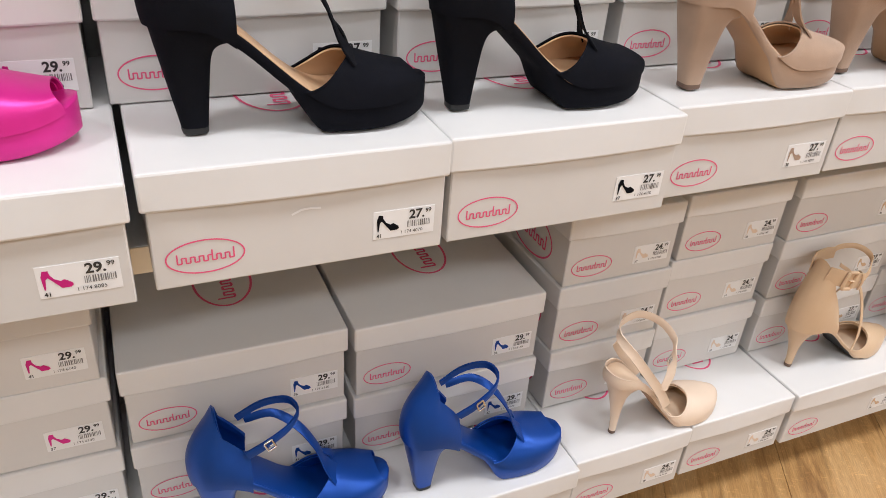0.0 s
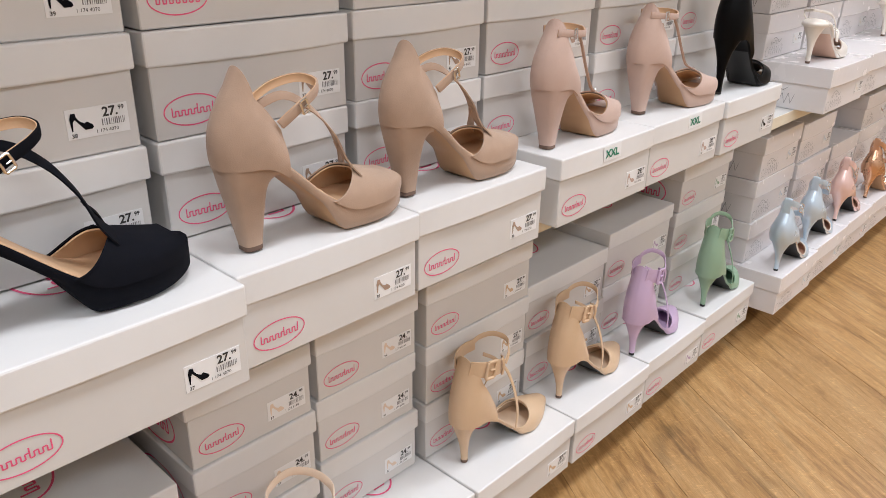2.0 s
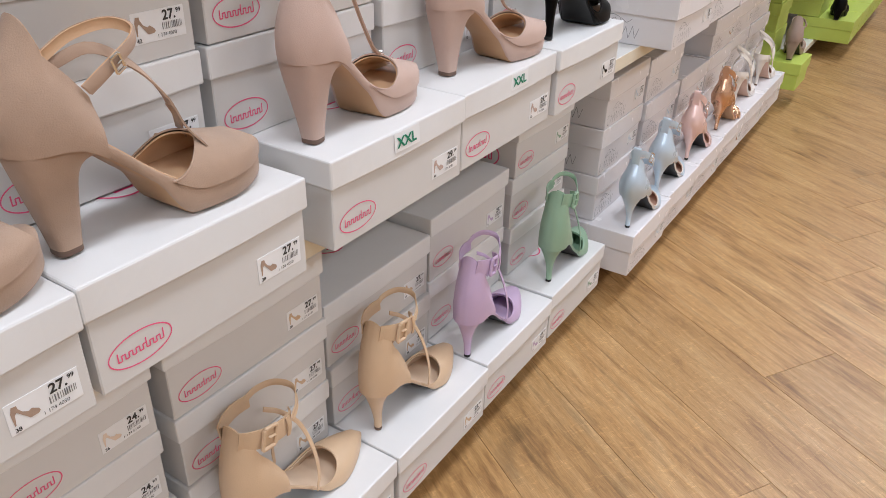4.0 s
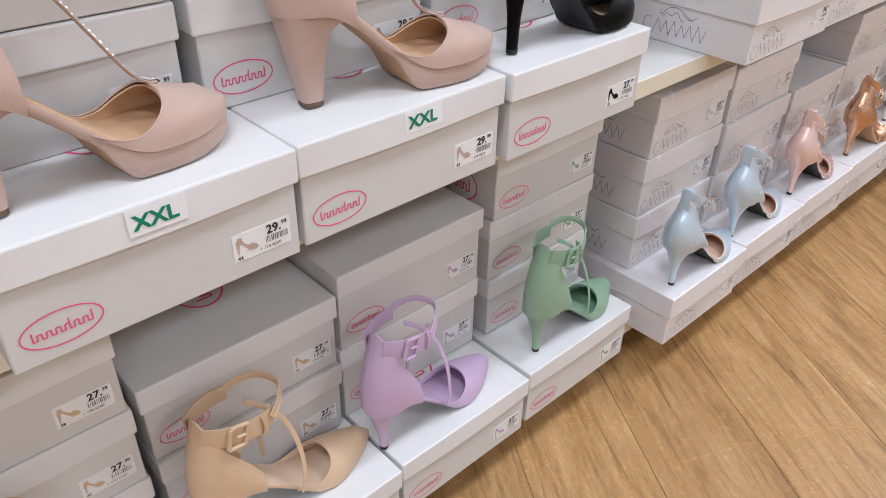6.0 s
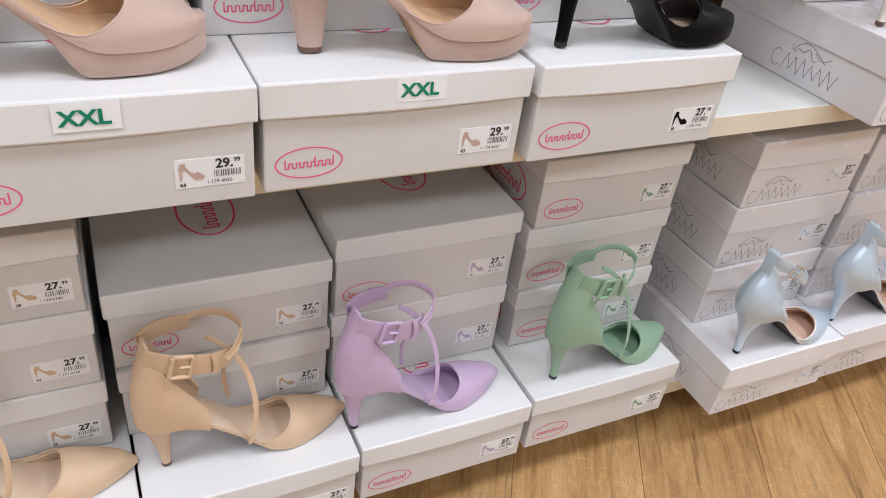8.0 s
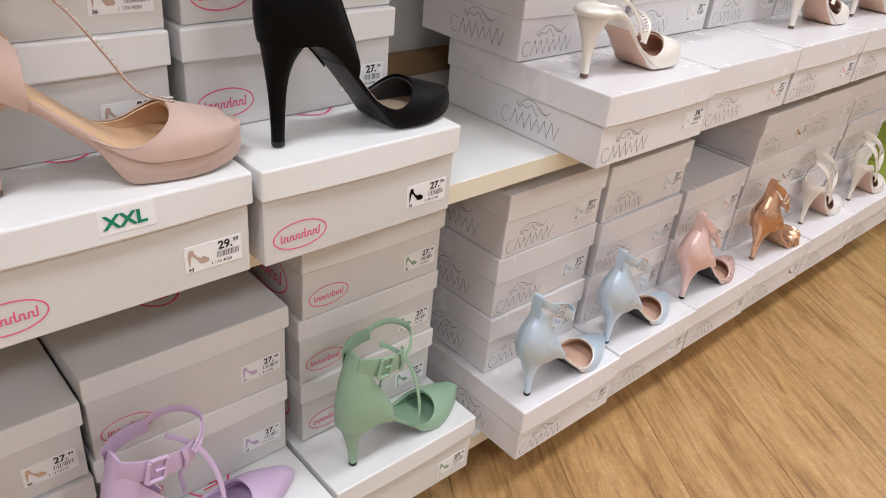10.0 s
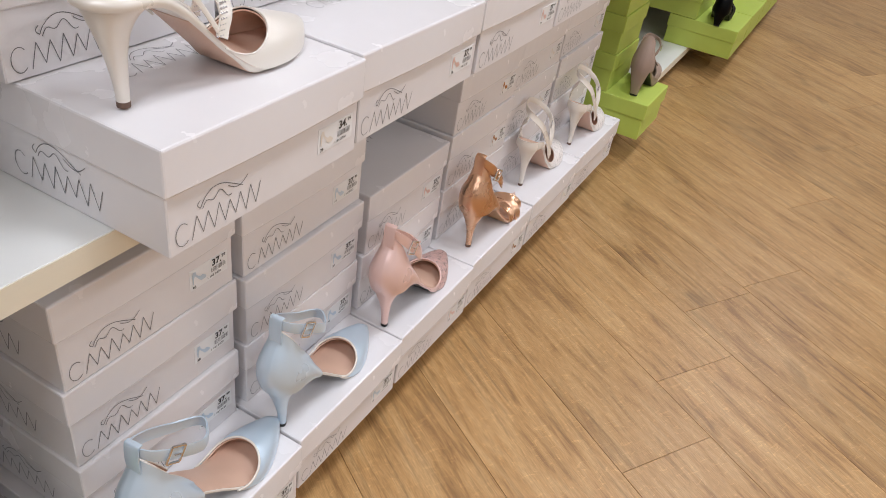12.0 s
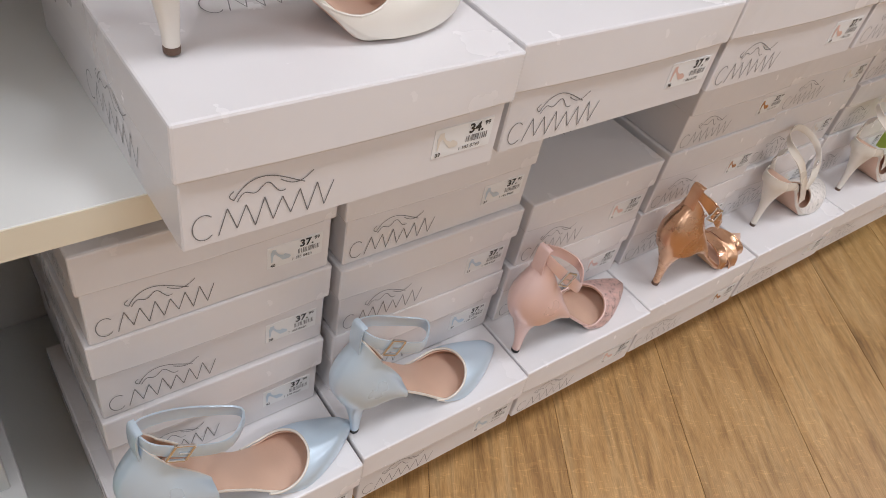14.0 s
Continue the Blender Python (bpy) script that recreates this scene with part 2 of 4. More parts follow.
def wood(name):
    m = bpy.data.materials.new(name)
    m.use_nodes = True
    nt = m.node_tree
    n, link = nt.nodes, nt.links.new
    b = n["Principled BSDF"]
    tc, info = n.new("ShaderNodeTexCoord"), n.new("ShaderNodeObjectInfo")
    off = n.new("ShaderNodeVectorMath")
    off.operation = "MULTIPLY_ADD"
    comb = n.new("ShaderNodeCombineXYZ")
    for k in range(3):
        link(info.outputs["Random"], comb.inputs[k])
    off.inputs[1].default_value = (37, 53, 11)
    link(comb.outputs[0], off.inputs[0]), link(tc.outputs["Object"], off.inputs[2])

    def noise_at(stretch, scale, detail, distortion=0.0):
        mp = n.new("ShaderNodeMapping")
        mp.inputs["Scale"].default_value = stretch
        link(off.outputs[0], mp.inputs[0])
        t = n.new("ShaderNodeTexNoise")
        t.inputs["Scale"].default_value, t.inputs["Detail"].default_value = scale, detail
        t.inputs["Distortion"].default_value = distortion
        link(mp.outputs[0], t.inputs[0])
        return t.outputs[0]

    big, grain, fine = noise_at((0.9, 3.5, 1), 2.6, 4, 1.2), noise_at((1.4, 11, 1), 5, 9, 1.0), noise_at((5, 50, 1), 13, 6)
    ramp = n.new("ShaderNodeValToRGB")
    e = ramp.color_ramp.elements
    e[0].position, e[0].color = 0.33, (0.235, 0.122, 0.048, 1)
    e[1].position, e[1].color = 0.68, (0.54, 0.345, 0.164, 1)
    mid = e.new(0.48)
    mid.color = (0.43, 0.25, 0.102, 1)
    m1 = n.new("ShaderNodeMath")
    m1.operation = "MULTIPLY_ADD"
    m1.inputs[1].default_value = 0.55
    link(grain, m1.inputs[0])
    m2 = n.new("ShaderNodeMath")
    m2.operation = "MULTIPLY"
    m2.inputs[1].default_value = 0.47
    link(big, m2.inputs[0]), link(m2.outputs[0], m1.inputs[2])
    link(m1.outputs[0], ramp.inputs[0])
    hsv = n.new("ShaderNodeHueSaturation")
    hsv.inputs["Saturation"].default_value = 1.03
    link(ramp.outputs[0], hsv.inputs["Color"])
    rng = n.new("ShaderNodeMapRange")
    rng.inputs[3].default_value, rng.inputs[4].default_value = 0.88, 1.08
    link(info.outputs["Random"], rng.inputs[0])
    mul = n.new("ShaderNodeMath")
    mul.operation = "MULTIPLY"
    fr = n.new("ShaderNodeMapRange")
    fr.inputs[1].default_value, fr.inputs[2].default_value, fr.inputs[3].default_value, fr.inputs[4].default_value = 0.3, 0.7, 0.82, 1.14
    link(fine, fr.inputs[0]), link(fr.outputs[0], mul.inputs[0]), link(rng.outputs[0], mul.inputs[1])

    def fleck(source, low, high, value):
        """Scales the tone where the noise runs high: dark streaks, pale medullary rays."""
        f = n.new("ShaderNodeMapRange")
        f.inputs[1].default_value, f.inputs[2].default_value, f.inputs[3].default_value, f.inputs[4].default_value = low, high, 1.0, value
        link(source, f.inputs[0])
        return f.outputs[0]

    tone = mul.outputs[0]
    for extra in (fleck(noise_at((0.8, 13, 1), 3.4, 7, 1.5), 0.54, 0.70, 0.70), fleck(noise_at((40, 11, 1), 2.6, 3, 2.2), 0.59, 0.68, 1.22), fleck(noise_at((2.2, 3.4, 1), 2.3, 3, 0.8), 0.62, 0.76, 0.70), fleck(noise_at((2.5, 60, 1), 6, 4, 0.6), 0.58, 0.72, 0.86)):
        t = n.new("ShaderNodeMath")
        t.operation = "MULTIPLY"
        link(tone, t.inputs[0]), link(extra, t.inputs[1])
        tone = t.outputs[0]
    link(tone, hsv.inputs["Value"])
    link(hsv.outputs[0], b.inputs["Base Color"])
    b.inputs["Roughness"].default_value = 0.38
    bp = n.new("ShaderNodeBump")
    bp.inputs["Strength"].default_value, bp.inputs["Distance"].default_value = 0.25, 0.0006
    link(fine, bp.inputs["Height"]), link(bp.outputs[0], b.inputs["Normal"])
    return m


WOOD = wood("oak_look_vinyl")
JOINT = mat("floor_joint", (0.20, 0.11, 0.048), 0.7, var=0.2, scale=20)
floor = plain("floor", block(-3, 10, -3.6, 1.12, -0.05, -0.0015), JOINT, "oak-look plank floor with fine dark joints", "floor")

# ---- shelving ----


def shelf_board(z, x0, x1, yf, thick=0.027):
    e = new("shelf_board")
    e.location = (x0, yf, z)
    part("board", block(0, x1 - x0, 0.0015, 0.97 - yf, -thick, 0, 0.0008, 1), BOARD, e)
    part("edge_band", block(0, x1 - x0, 0, 0.0014, -thick + 0.0005, -0.0005), BOARD_EDGE, e, "cream plastic edge band")
    tagged(e, "white melamine shelf board with a cream edge band", "shelf", "shelf boards")
    return e


shelf_board(0.575, -1.4, 2.46, 0.588)
shelf_board(0.575, 2.462, 4.29, 0.588)
shelf_board(0.575, 4.292, 7.6, 0.588)
# top level is out of view, added to shade the upper back stacks
shelf_board(1.069, -1.4, 2.46, 0.588)
shelf_board(1.069, 2.462, 4.29, 0.588)
shelf_board(1.069, 4.292, 7.6, 0.588)
shelf_board(0.081, -1.4, 2.46, 0.600)
shelf_board(0.081, 2.462, 4.29, 0.600)
shelf_board(0.081, 4.292, 7.6, 0.600)
plain("back_panel", block(-1.4, 7.6, 0.972, 0.99, 0.0, 2.2), PANEL, "grey-white shelving back panel", "panel")
# the plinth's dark colour paints the shadow between bottom shelf and floor
plain("plinth", block(-1.4, 7.6, 0.64, 0.66, 0, 0.053), PLINTH_SHADE, "recessed plinth coloured dark for the shadow below the bottom shelf", "plinth")
batten = part("batten", block(2.2, 3.2, 0.952, 0.9715, 0.5755, 0.615, 0.002), TAN_STRIP, None)
tagged(batten, "brown wooden batten along the back of the shelf", "batten")

# ---- shoe boxes ----
OVALS = {}


def oval_logo(w, h):
    """Pink oval ring with a row of plain word-like bars."""
    key = (w, h)
    if key not in OVALS:
        t = np.linspace(0, 2 * np.pi, 41)
        ring = np.stack([np.cos(t) * w / 2, np.sin(t) * h / 2], 1)
        lines = [ring]
        bx = np.linspace(-0.36, 0.36, 14)
        tall = [1, .6, .6, .6, .6, .6, .6, .6, 1.1, .6, .6, .6, .6, 1.1]
        s = h * 0.24
        bars = [[(x * w, -s * 0.62), (x * w, -s * 0.62 + s * 1.25 * k)] for x, k in zip(bx, tall)]
        ties = [[(bx[i] * w, -s * 0.6 + (s * 0.7 if i % 2 else 0)), (bx[i + 1] * w, -s * 0.6 + (s * 0.7 if i % 2 else 0))] for i in range(0, 13)]
        a = stroke_mesh("logo", lines + bars + ties, min(w, h) * 0.042, PINK_INK)
        OVALS[key] = a
    return OVALS[key]


def line_logo(w):
    """A thin zigzag and an arc under a sweeping double line, in grey."""
    key = ("line", w)
    if key not in OVALS:
        h = w * 0.21
        x = lambda f: (f - 0.5) * w  # noqa: E731
        lines = []
        tops = (0.0, 1.0, 0.1, 0.95, 0.0, 1.05, 0.05, 0.9, 0.12, 1.0, 0.0, 1.08, 0.06, 1.0)
        zig = [(x(0.17 + 0.064 * k), h * v) for k, v in enumerate(tops)]
        lines += [[p, ((p[0] + q[0]) / 2, (p[1] + q[1]) / 2), q] for p, q in zip(zig, zig[1:])]
        v = np.linspace(0.25, 1.75, 18) * np.pi
        lines.append(np.stack([x(0.075 + 0.075 * np.cos(v)), h * (0.48 + 0.5 * np.sin(v))], 1))
        u = np.linspace(0, 1, 22)
        lines.append(np.stack([x(0.28 + 0.5 * u), h * (1.25 + 0.75 * np.sin(np.pi * u ** 0.8) * (1 - 0.35 * u))], 1))
        lines.append(np.stack([x(0.30 + 0.34 * u), h * (1.15 + 0.35 * np.sin(np.pi * u) + 0.14 * np.sin(4 * np.pi * u))], 1))
        lines.append(np.stack([x(0.60 + 0.24 * u), h * (1.6 - 0.35 * np.sin(np.pi * u * 0.9) + 0.15 * u)], 1))
        lines.append(np.stack([x(0.28 - 0.03 * np.sin(np.pi * u)), h * (1.25 + 0.35 * u)], 1))
        OVALS[key] = stroke_mesh("logo", lines, w * 0.0078, GREY_INK)
    return OVALS[key]


PICTURES, BARCODES = {}, {}


def picture_mesh(material, small):
    """A small flat heeled-shoe silhouette as printed on a price sticker."""
    key = (material.name, small)
    if key not in PICTURES:
        s = 0.0200 if not small else 0.016
        P = [(0.02, 0.0), (0.07, 0.0), (0.12, 0.42), (0.2, 0.5), (0.5, 0.13), (0.6, 0.0), (0.9, 0.0), (1.0, 0.08), (0.95, 0.2), (0.72, 0.36), (0.6, 0.3),
             (0.4, 0.42), (0.27, 0.62), (0.25, 0.78), (0.06, 0.8), (-0.02, 0.55)]
        PICTURES[key] = mesh_of("shoe_picture", [(x * s, y * s, 0) for x, y in P], [tuple(range(len(P)))], material, False)
    return PICTURES[key]


def barcode_mesh(seed, w, h):
    key = (seed, w, h)
    if key not in BARCODES:
        r = random.Random(seed)
        verts, faces, x = [], [], 0.0
        while x < w:
            b = r.choice((0.0004, 0.0006, 0.0010))
            s = len(verts)
            verts += [(x, 0, 0), (x, 0.0001, 0), (x, h, 0), (x + b, 0, 0), (x + b, 0.0001, 0), (x + b, h, 0)]
            faces += [(s, s + 3, s + 4, s + 1), (s + 1, s + 4, s + 5, s + 2)]
            if s:
                faces.append((s - 3, s, s + 1, s - 2))
            x += b + r.choice((0.0006, 0.0009, 0.0013))
        BARCODES[key] = mesh_of("barcode", verts, faces, GREY_INK, False)
    return BARCODES[key]


FRONT = Matrix.Rotation(radians(90), 4, "X")
BOXES, STICKERS = {}, {}


def card_sticker(parent, place, price, size, number, picture):
    w, h = 0.056, 0.0265
    key = "sticker"
    if key not in STICKERS:
        bm = block(0, w, -0.0004, 0.0, 0, h)
        me = bpy.data.meshes.new("price_sticker")
        bm.to_mesh(me), bm.free()
        me.materials.append(STICKER)
        STICKERS[key] = me
    card = part("price_sticker", STICKERS[key], None, parent, "white price sticker with shoe picture and barcode")
    card.matrix_basis = place

    def lay(name, me, x, z):
        ob = part(name, me, None, card)
        ob.matrix_basis = Matrix.Translation((x, -0.0008, z)) @ FRONT

    if picture:
        lay("shoe_picture", picture_mesh(picture, False), 0.0035, 0.0072)
    whole, cents = price.split(".")
    digits = text_mesh(whole + ".", 0.0118, BLACK_INK, 0.00035)
    lay("price", digits, w - 0.0095 - max(v.co.x for v in digits.vertices), 0.0166)
    lay("cents", text_mesh(cents, 0.0056, BLACK_INK, 0.00012), w - 0.0088, 0.0208)
    lay("barcode", barcode_mesh(int(whole) + len(number), 0.0215, 0.006), 0.0310, 0.0085)
    if number:
        lay("article_number", text_mesh(number, 0.0046, BLACK_INK), 0.0245, 0.0026)
    if size:
        lay("size_number", text_mesh(size, 0.0051, BLACK_INK, 0.0001), 0.003, 0.0014)


def box_meshes(w, h, d, lid_h, gloss):
    key = (round(w, 3), round(h, 3), round(d, 3), gloss)
    if key not in BOXES:
        lid_m, body_m = (LIME, LIME) if gloss == "lime" else (GLOSS_LID, GLOSS_BODY) if gloss else (CARD_LID, CARD_BODY)
        body = bpy.data.meshes.new("body")
        o = 0.0035
        bm = block(o, w - o, o, d - o, 0, h - 0.004, 0.0012, 1)
        bm.to_mesh(body), bm.free()
        body.materials.append(body_m)
        bm = bmesh.new()
        n = 9
        cols = []
        for i in range(n):
            x = w * i / (n - 1)
            f = math.sin(math.pi * i / (n - 1))
            sag, out = 0.0012 * f, 0.0022 * f
            cols.append([bm.verts.new(c) for c in ((x, -out, h - lid_h - sag), (x, 0, h), (x, d, h), (x, d, h - lid_h))])
        for a, b in zip(cols, cols[1:]):
            for k in range(4):
                bm.faces.new((a[k], b[k], b[(k + 1) % 4], a[(k + 1) % 4]))
        bm.faces.new(cols[0]), bm.faces.new(cols[-1][::-1])
        bmesh.ops.recalc_face_normals(bm, faces=bm.faces[:])
        rim = [e for e in bm.edges if len(e.link_faces) == 2 and e.calc_face_angle() > 0.7]
        bmesh.ops.bevel(bm, geom=rim, offset=0.0022, segments=2, affect="EDGES", profile=0.5)
        lid = bpy.data.meshes.new("lid")
        bm.to_mesh(lid), bm.free()
        lid.materials.append(lid_m)
        BOXES[key] = (body, lid)
    return BOXES[key]


def shoe_box(x0, x1, yf, z0, h=0.1034, style="oval", d=0.295, price="", size="", number="", picture=None, label="", group="", turn=0.0, top_logo=True, side_logo=False):
    w = x1 - x0
    gloss = {"oval": 0, "line": 1, "lime": "lime"}[style]
    lid_h = 0.032 if style == "oval" else 0.0435
    e = new("shoe_box")
    e.matrix_basis = pose(x0, yf, z0, 0, 0, turn)
    body_me, lid_me = box_meshes(w, h, d, lid_h, gloss)
    body = part("body", body_me, None, e)
    lid = part("lid", lid_me, None, e)
    wob = random.Random(round(x0 * 1e4) + round(z0 * 1e4) * 7)
    lid.matrix_basis = pose(wob.uniform(-0.0008, 0.0008), wob.uniform(-0.0012, 0.0006), wob.uniform(-0.0012, 0), wob.uniform(-0.12, 0.12), wob.uniform(-0.1, 0.1), wob.uniform(-0.15, 0.15))
    bh = h - lid_h
    if style == "oval":
        logo = part("logo", oval_logo(0.060, 0.0295), None, body, "pink oval logo")
        logo.matrix_basis = Matrix.Translation((0.013 + 0.030, 0.0030, bh * 0.36)) @ FRONT
        if top_logo:
            logo = part("lid_logo", oval_logo(0.110, 0.068), None, lid, "pink oval logo on the lid")
            logo.matrix_basis = pose(w * 0.52, d * 0.52, h + 0.0006, 0, 0, 90)
        if side_logo:
            logo = part("side_logo", oval_logo(0.110, 0.062), None, body, "pink oval logo on the end")
            logo.matrix_basis = pose(0.0030, d * 0.35, bh * 0.5, 90, 0, -90)
    elif style == "line":
        logo = part("logo", line_logo(0.101), None, body, "grey line logo")
        logo.matrix_basis = Matrix.Translation((0.011 + 0.050, 0.0030, bh * 0.11)) @ FRONT
        if top_logo:
            logo = part("lid_logo", line_logo(0.101), None, lid, "grey line logo on the lid")
            logo.matrix_basis = pose(w * 0.45, d * 0.36, h + 0.0006, 0, 0, 0)
        if side_logo:
            logo = part("side_logo", line_logo(0.110), None, body, "grey line logo on the end")
            logo.matrix_basis = pose(0.0030, d * 0.42, bh * 0.2, 90, 0, -90)
    if price:
        card_sticker(body, Matrix.Translation((w - 0.056 - 0.012, 0.0034, bh * 0.5 - (0.019 if style == "oval" else 0.010))), price, size, number, picture)
    tagged(e, label or "white cardboard shoe box with pink oval logo", "shoe box", group)
    return e


# ---- shoe materials ----
BLACK_SUEDE = mat("black_suede", (0.0045, 0.005, 0.008), 0.9, var=0.3, scale=60, bump=0.3, bump_scale=900, sheen=0.0, spec=0.12)
NUDE_SUEDE = mat("nude_suede", (0.41, 0.285, 0.205), 0.85, var=0.2, scale=24, bump=0.4, bump_scale=900, sheen=0.2, spec=0.2)
BLUSH_SUEDE = mat("blush_suede", (0.52, 0.375, 0.31), 0.8, var=0.08, scale=30, bump=0.35, bump_scale=900, sheen=0.2, spec=0.2)
BLACK_LEATHER = mat("black_leather", (0.0025, 0.0025, 0.0028), 0.40, var=0.2, scale=40, bump=0.12, bump_scale=500, spec=0.09)
BLUE_SATIN = mat("royal_blue_satin", (0.004, 0.065, 0.36), 0.38, metal=0.5, var=0.10, scale=40, bump=0.05, bump_scale=1200, sheen=0.0)
PINK_SATIN = mat("magenta_satin", (0.66, 0.02, 0.27), 0.32, metal=0.35, var=0.10, scale=40, bump=0.15, bump_scale=1400, sheen=0.0)
CREAM_LEATHER = mat("cream_leather", (0.76, 0.61, 0.48), 0.45, var=0.04, scale=40, bump=0.2, bump_scale=500)
BEIGE_LEATHER = mat("beige_leather", (0.63, 0.45, 0.29), 0.45, var=0.05, scale=40, bump=0.25, bump_scale=500)
LILAC_LEATHER = mat("lilac_leather", (0.54, 0.40, 0.57), 0.46, var=0.04, scale=40, bump=0.25, bump_scale=500)
GREEN_LEATHER = mat("sage_green_leather", (0.27, 0.41, 0.285), 0.42, var=0.04, scale=40, bump=0.25, bump_scale=500)
ICE_SATIN = mat("pale_blue_satin", (0.56, 0.67, 0.77), 0.31, metal=0.3, var=0.03, scale=12, bump=0.01, bump_scale=700, spec=0.8)
ROSE_SATIN = mat("powder_pink_satin", (0.80, 0.57, 0.52), 0.31, metal=0.3, var=0.03, scale=12, bump=0.01, bump_scale=700, spec=0.8)
COPPER = mat("rose_gold_metallic", (0.68, 0.42, 0.27), 0.28, metal=0.95, var=0.12, scale=30, bump=0.6, bump_scale=110)
IVORY_SATIN = mat("ivory_satin", (0.78, 0.73, 0.66), 0.30, metal=0.1, var=0.03, scale=12, bump=0.02, bump_scale=900)
TAUPE = mat("taupe_suede", (0.33, 0.24, 0.19), 0.8, var=0.1, scale=30, bump=0.3, bump_scale=900)
TAN_LINING = mat("tan_lining", (0.62, 0.40, 0.235), 0.55, var=0.06, scale=30, bump=0.2, bump_scale=500)
PEACH_LINING = mat("peach_lining", (0.66, 0.44, 0.33), 0.45, var=0.05, scale=30, bump=0.2, bump_scale=500)
CREAM_LINING = mat("cream_lining", (0.70, 0.53, 0.38), 0.5, var=0.05, scale=30, bump=0.2, bump_scale=500)
DARK_LINING = mat("dark_lining", (0.03, 0.026, 0.03), 0.6, var=0.1, scale=30)
SOLE_TAN = mat("tan_outsole", (0.46, 0.27, 0.14), 0.55, var=0.08, scale=30)
SOLE_BLACK = mat("black_outsole", (0.006, 0.006, 0.006), 0.5, var=0.2, scale=30)
TIP_BROWN = mat("brown_heel_tip", (0.13, 0.075, 0.05), 0.5, var=0.1, scale=60)
STEEL = mat("polished_buckle", (0.75, 0.75, 0.76), 0.15, metal=1.0, var=0.04, scale=60)
STRASS = mat("rhinestone", (0.86, 0.86, 0.90), 0.08, metal=0.75, var=0.25, scale=400)
GLITTER = mat("silver_glitter", (0.85, 0.80, 0.76), 0.3, metal=0.15, var=0.22, scale=900, bump=0.6, bump_scale=1600)
PINK_GLITTER = mat("pink_glitter", (0.68, 0.46, 0.42), 0.3, metal=0.4, var=0.35, scale=900, bump=1.0, bump_scale=1600)

# ---- shoes: the heel's tip stands at the origin, the toe points along x ----


def step(a, b, x):
    f = np.clip((np.asarray(x, float) - a) / (b - a), 0, 1)
    return f * f * (3 - 2 * f)


class Last:
    """The form on which a shoe is built: footbed height, underside and half width along its length."""

    def __init__(self, L=0.236, H=0.098, P=0.030, back=0.028, ball=0.038, heel=0.0265, toe="round", spring=0.010, shank=0.011, bend=(0.12, 0.64), meet=(0.45, 0.575)):
        self.L, self.H, self.P, self.back, self.ball, self.heel, self.toe, self.spring = L, H, P, back, ball, heel, toe, spring
        self.shank, self.bend, self.meet = shank, bend, meet

    def inner(self):
        return Last(self.L - 0.004, self.H, self.P, self.back - 0.002, self.ball - 0.0018, self.heel - 0.0018, self.toe, self.spring, self.shank, self.bend, self.meet)

    def x(self, u):
        return -self.back + self.L * np.asarray(u, float)

    def top(self, u):
        u = np.asarray(u, float)
        return self.P + (self.H - self.P) * (1 - step(*self.bend, u)) + self.spring * np.clip((u - 0.76) / 0.24, 0, 1) ** 2

    def under(self, u):
        u = np.asarray(u, float)
        thin = self.top(u) - self.shank
        ground = self.spring * np.clip((u - 0.74) / 0.26, 0, 1) ** 2
        return thin + (ground - thin) * step(*self.meet, u)

    def half(self, u):
        u = np.clip(np.asarray(u, float), 0, 1)
        w = np.interp(u, [0, 0.10, 0.2, 0.32, 0.44, 0.56, 0.66, 0.74, 1], [self.heel, self.heel, self.heel * 1.02, self.heel * 0.95, self.heel * 0.97, self.ball * 0.88, self.ball * 0.98, self.ball, self.ball])
        w = w * np.sqrt(np.clip(1 - (1 - np.clip(u / 0.13, 0, 1)) ** 2, 0, 1))
        if self.toe == "round":
            w = w * np.sqrt(np.clip(1 - np.clip((u - 0.72) / 0.282, 0, 1) ** 2.1, 0, 1))
        elif self.toe == "almond":
            w = w * np.clip(1 - np.clip((u - 0.70) / 0.305, 0, 1) ** 2.0, 0, 1) ** 0.72
        else:
            w = w * np.clip(1 - np.clip((u - 0.66) / 0.345, 0, 1) ** 1.55, 0, 1) ** 0.9
        return w


US = np.concatenate([np.linspace(0, 0.13, 9) ** 2 / 0.13, np.linspace(0.16, 0.9, 34), 1 - np.linspace(0.09, 0, 10) ** 2 / 0.1])


def sole_mesh(f, lift=0.0, drop=None, inset=0.0, name="sole", material=None, u0=0.0, u1=1.0):
    """A slab between the footbed (plus lift) and the underside, or a thin one of depth drop."""
    rings = []
    us = US[(US >= u0) & (US <= u1)]
    us[0], us[-1] = max(us[0], 0.0008), min(us[-1], 0.9992)
    for u in us:
        w = max(f.half(u) - inset, 0.0006)
        t = float(f.top(u)) + lift
        b = t - drop if drop else float(f.under(u))
        e = min(0.0015, (t - b) * 0.3)
        x = float(f.x(u))
        wb = w * (1.0 if drop else 0.965)
        rings.append([(x, -w + 0.0008, t), (x, -w, t - e), (x, -(w + wb) / 2, (t + b) / 2), (x, -wb, b + e), (x, -wb * 0.93, b), (x, 0, b), (x, wb * 0.93, b), (x, wb, b + e), (x, (w + wb) / 2, (t + b) / 2), (x, w, t - e), (x, w - 0.0008, t), (x, 0, t)])
    return loft(rings, name, material)


